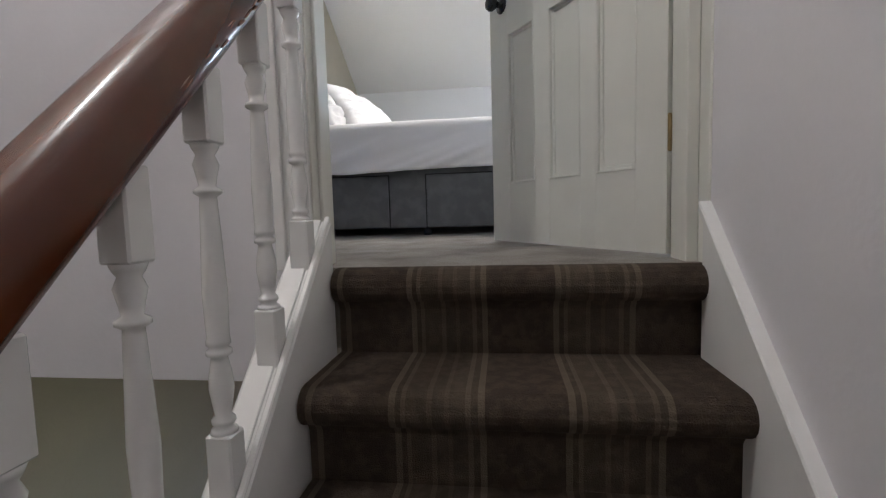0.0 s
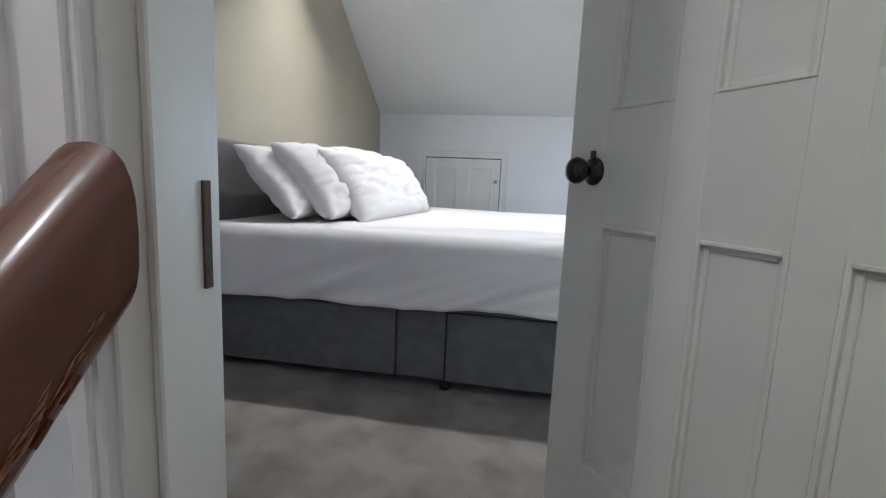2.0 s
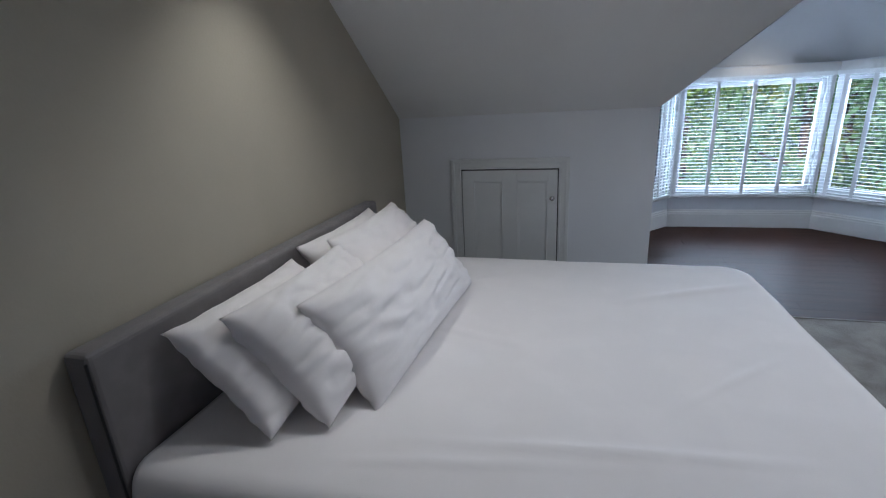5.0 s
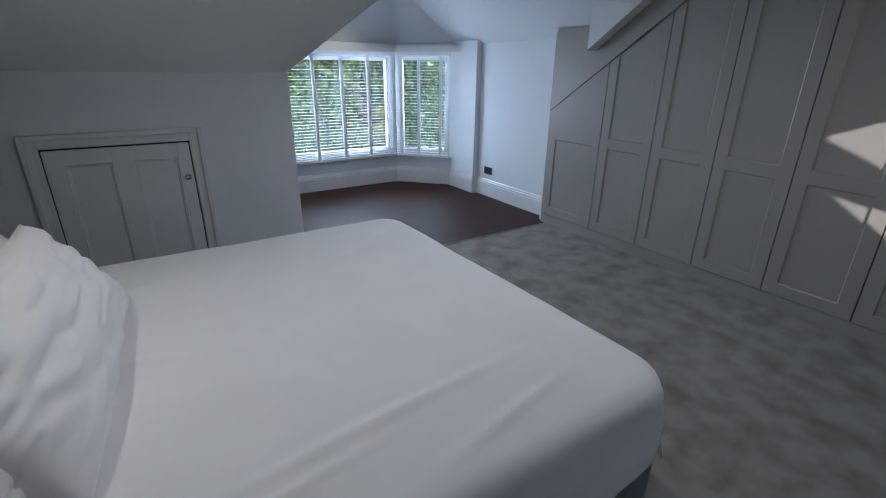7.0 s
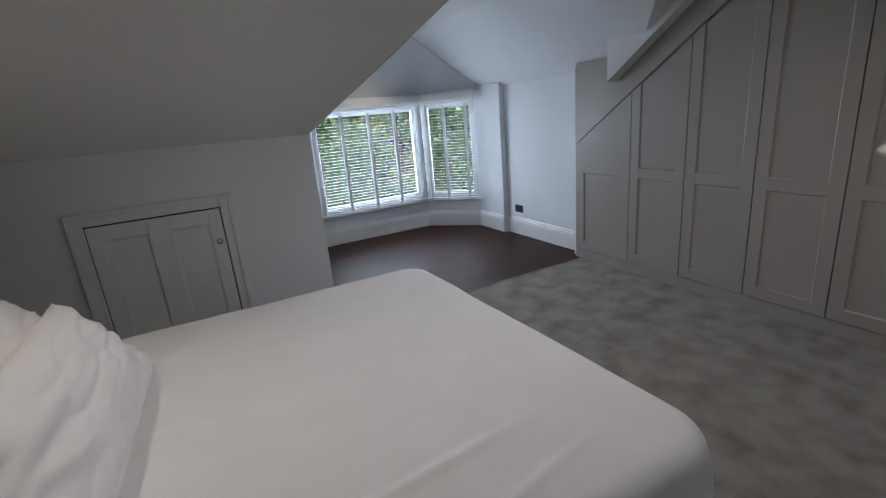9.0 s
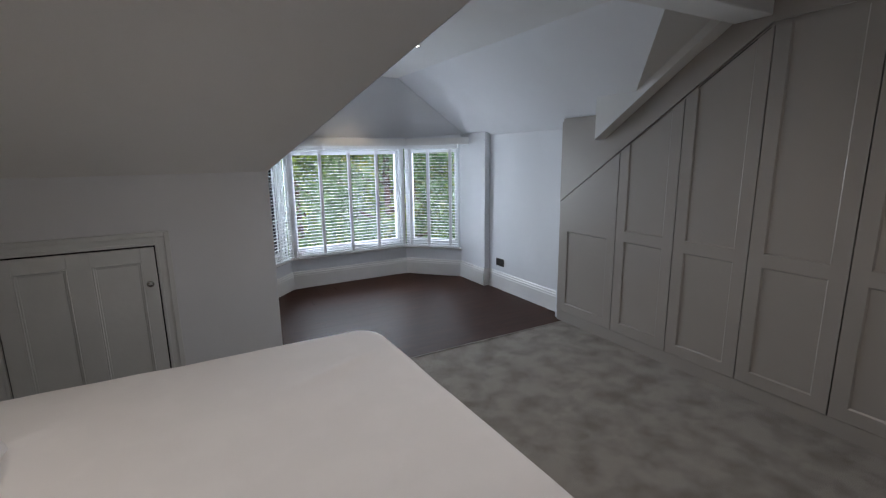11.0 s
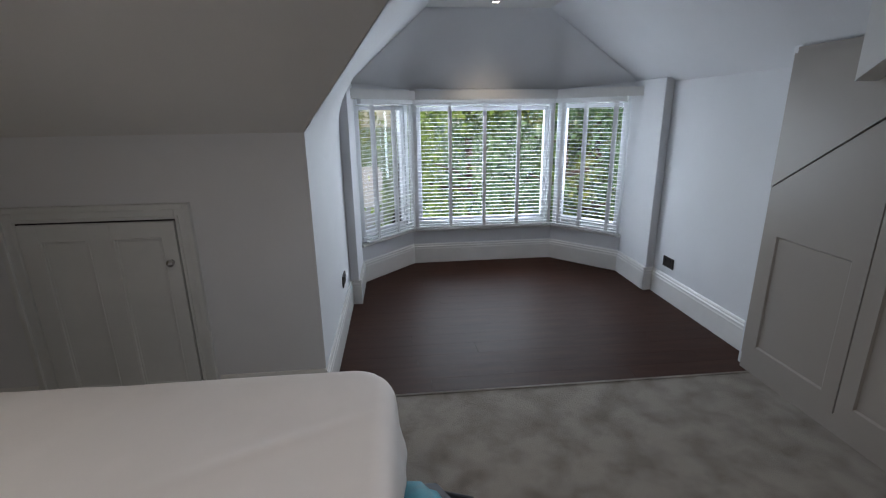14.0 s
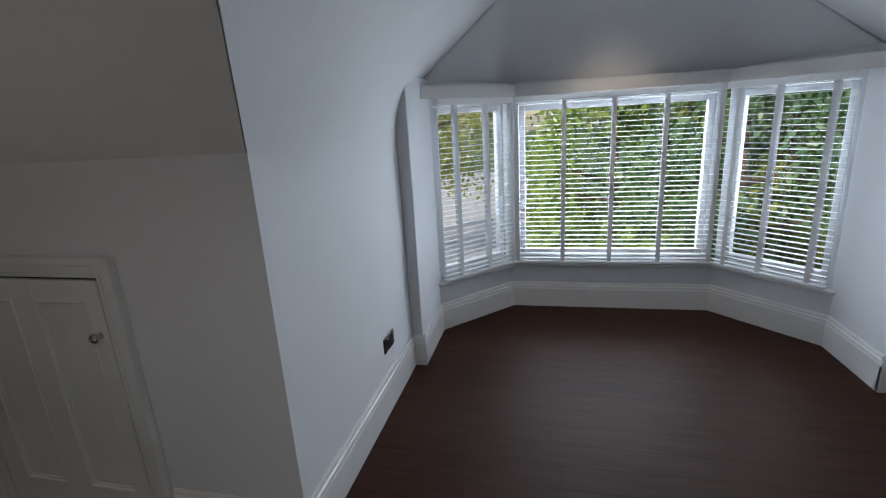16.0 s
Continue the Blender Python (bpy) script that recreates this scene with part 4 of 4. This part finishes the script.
part("rail", rail_mesh(), RAILWOOD, rail, smooth=True)
rng = random.Random(4)
bm = bmesh.new()
for i in range(80):
    y = -0.06 - abs(rng.gauss(0, 0.18))
    c = Vector((0.0396, y, 0.814 + y)) + Vector((0, -1, 1)).normalized() * (-0.018 + rng.gauss(0, 0.007))
    l, w = rng.uniform(0.003, 0.016), rng.uniform(0.0005, 0.0013)
    d = Vector((0, 1, 1 + rng.uniform(-0.2, 0.2))).normalized()
    n = Vector((0, -1, 1)).normalized()
    vs = [bm.verts.new(c + d * a + n * b + Vector((k, 0, 0))) for k in (-0.004, 0.0012) for a, b in ((-l, 0), (0, -w), (l, 0), (0, w))]
    bm.faces.new(vs[4:])
    for k in range(4):
        bm.faces.new((vs[k], vs[(k + 1) % 4], vs[4 + (k + 1) % 4], vs[4 + k]))
tagged(part("varnish_chips", bm, CHIP, rail, "pale chips in the varnish"), kind="stuff")


def baluster(y):
    """A turned white spindle between string and rail."""
    zb = (y - DY0) * RI / GO + 0.10
    zt = 0.775 + (y - DY0) - 0.045
    H = zt - zb
    b = thing("baluster", (RX, y, zb), "white turned stair baluster", "baluster", "stair balusters")
    s = 0.021
    bm = bmesh.new()
    box(-s, s, -s, s, -0.03, 0.105, 0.003, bm)
    part("foot_block", bm, GLOSS, b)
    box_t = box(-s, s, -s, s, H - 0.085, H + 0.03, 0.003)
    part("top_block", box_t, GLOSS, b)
    z0, z1 = 0.105, H - 0.085
    q = lambda u: z0 + (z1 - z0) * u
    prof = [(0.021, z0), (0.019, z0 + 0.006), (0.013, z0 + 0.010), (0.018, z0 + 0.016), (0.018, z0 + 0.022), (0.012, z0 + 0.028), (0.015, z0 + 0.045), (0.0185, z0 + 0.07), (0.0175, z0 + 0.09), (0.013, z0 + 0.115),
            (0.012, z0 + 0.12), (0.019, z0 + 0.124), (0.019, z0 + 0.131), (0.013, z0 + 0.135), (0.018, z0 + 0.140), (0.018, z0 + 0.146), (0.0165, z0 + 0.152),
            (0.0185, q(0.5)), (0.0125, z1 - 0.085), (0.012, z1 - 0.078), (0.020, z1 - 0.073), (0.020, z1 - 0.067), (0.012, z1 - 0.062), (0.014, z1 - 0.05), (0.0185, z1 - 0.03), (0.013, z1 - 0.016), (0.018, z1 - 0.008), (0.021, z1)]
    part("turned_shaft", lathe(prof, 20), GLOSS, b, smooth=True)


for k in range(6):
    baluster(DY0 - 0.085 - 0.16 * k)

# ---- outside ----
GZ = -5.6
structure("ground", box(-150, 150, 9.0, 300, GZ - 0.3, GZ), GRASS, "green lawn below the window")
structure("pavement", prism([(-20, 9.5), (1.0, 9.5), (-0.3, 30), (-1.5, 70), (-40, 70), (-30, 20)], "z", GZ, GZ + 0.03), PAVING, "pale sunlit paving beside the lawn")


def tree(at, height, spread, leaf, n, seed, label, low=0.12, leafsize=0.11):
    rng = random.Random(seed)
    t = thing("tree", at, label, "tree", "garden trees")
    bm = tube([(0, 0, -0.1), (0.08, 0.05, height * 0.3), (-0.05, 0.1, height * 0.6), (0.05, 0, height * 0.92)], [0.22, 0.16, 0.10, 0.02], 9)
    limbs = []
    for i in range(14):
        z = height * rng.uniform(low + 0.08, 0.85)
        a = rng.uniform(0, 6.28)
        r = spread * rng.uniform(0.5, 0.95) * (1 - 0.5 * (z / height) ** 2)
        tip = (r * math.cos(a), r * math.sin(a), z + r * rng.uniform(0.1, 0.5))
        tube([(0, 0, z), (tip[0] * 0.5, tip[1] * 0.5, z + (tip[2] - z) * 0.35), tip], [0.07, 0.045, 0.012], 6, bm)
        limbs.append(tip)
    part("trunk", bm, BARK, t, "rough brown trunk and limbs", True)
    cl = []
    for i in range(70):
        z = height * rng.uniform(low, 1.0)
        a = rng.uniform(0, 6.28)
        prof = math.sin(min(1, (z / height - low) / (1 - low) + 0.12) * math.pi * 0.92) ** 0.6
        r = spread * math.sqrt(rng.random()) * prof
        cl.append((r * math.cos(a), r * math.sin(a), z, rng.uniform(0.35, 0.8)))
    cl += [(x, y, z, 0.5) for x, y, z in limbs]
    ca = np.array(cl)
    g = np.random.RandomState(seed)
    n = int(n * 0.75)
    pick = g.randint(0, len(ca), n)
    c = ca[pick, :3] + g.normal(0, 1, (n, 3)) * ca[pick, 3:4] * 0.55
    d1 = g.normal(0, 1, (n, 3))
    d1 /= np.linalg.norm(d1, axis=1)[:, None]
    d2 = np.cross(d1, g.normal(0, 1, (n, 3)))
    d2 /= np.linalg.norm(d2, axis=1)[:, None]
    s = leafsize * g.uniform(0.6, 1.3, (n, 1))
    V = np.stack([c - d1 * s, c + d2 * s * 0.42, c + d1 * s, c - d2 * s * 0.42], 1).reshape(-1, 3)
    me = bpy.data.meshes.new("crown")
    me.from_pydata(V.tolist(), [], np.arange(4 * n).reshape(-1, 4).tolist())
    me.materials.append(leaf)
    ob = new("crown", me)
    ob.parent = t
    return t


tree((2.7, 15.5, GZ), 10.5, 2.6, LEAF_A, 26000, 1, "leafy green garden tree in sunlight")
tree((5.0, 14.4, GZ), 11.0, 2.4, LEAF_C, 22000, 2, "dark evergreen garden tree", 0.08)
tree((-2.8, 19.0, GZ), 10.0, 2.6, LEAF_B, 20000, 3, "yellow-green garden tree in sunlight", 0.55)
tree((6.6, 16.0, GZ), 11.0, 2.9, LEAF_B, 22000, 4, "yellow-green garden tree in sunlight", 0.06)
tree((-8.5, 22.5, GZ), 10.0, 3.0, LEAF_A, 18000, 5, "leafy green garden tree in sunlight")
tree((10.0, 15.0, GZ), 10.0, 2.8, LEAF_A, 16000, 6, "leafy green garden tree in sunlight")
tree((4.2, 21.5, GZ), 12.0, 3.6, LEAF_C, 20000, 7, "dark evergreen garden tree")
tree((7.5, 21.5, GZ), 12.5, 3.6, LEAF_A, 20000, 8, "leafy green garden tree in sunlight")

house = thing("neighbour_house", (9.0, 23.0, GZ), "brick house with a dark tiled roof behind the trees", "house")
part("wall", box(-3, 5, 0, 7, 0, 5.6), BRICK, house)
part("roof", prism([(-0.5, 5.5), (7.5, 5.5), (3.5, 9.5)], "x", -3.4, 5.4), ROOFT, house, "dark tiled gable roof")
for x in (-1.5, 1.5):
    w = part("window", box(x - 0.6, x + 0.6, -0.06, 0.02, 3.0, 4.4, 0.01), UPVC, house)
    part("pane", box(x - 0.5, x + 0.5, -0.07, -0.062, 3.1, 4.3), GLASS, w)

# ---- dormer boards, piece by piece ----
bw = 0.142
rngb = random.Random(8)
y = 5.098
base = None
pm = {}
while y < 7.53:
    x = DL + 0.02 if y < 6.4 else 0.372
    lim = 2.90 if y < 6.4 else 2.83
    if y > 6.95:
        k = (y + bw - 7.0) / 0.54 * 0.5
        x, lim = 0.372 + k, 2.83 - k
    first = True
    while x < lim - 0.02:
        L = min(lim, x + (rngb.uniform(0.4, 1.1) if first else 1.22)) - x
        first = False
        key = round(L, 2)
        if key not in pm:
            pb = box(0.0003, L - 0.0003, 0.0003, bw - 0.0003, -0.008, 0.0, 0.0003)
            ob = part("plank", pb, BOARD, floor_dormer)
            pm[key] = ob.data
        else:
            ob = new("plank", pm[key])
            ob.parent = floor_dormer
        ob.location = (x, y, 0.0)
        x += L
    y += bw
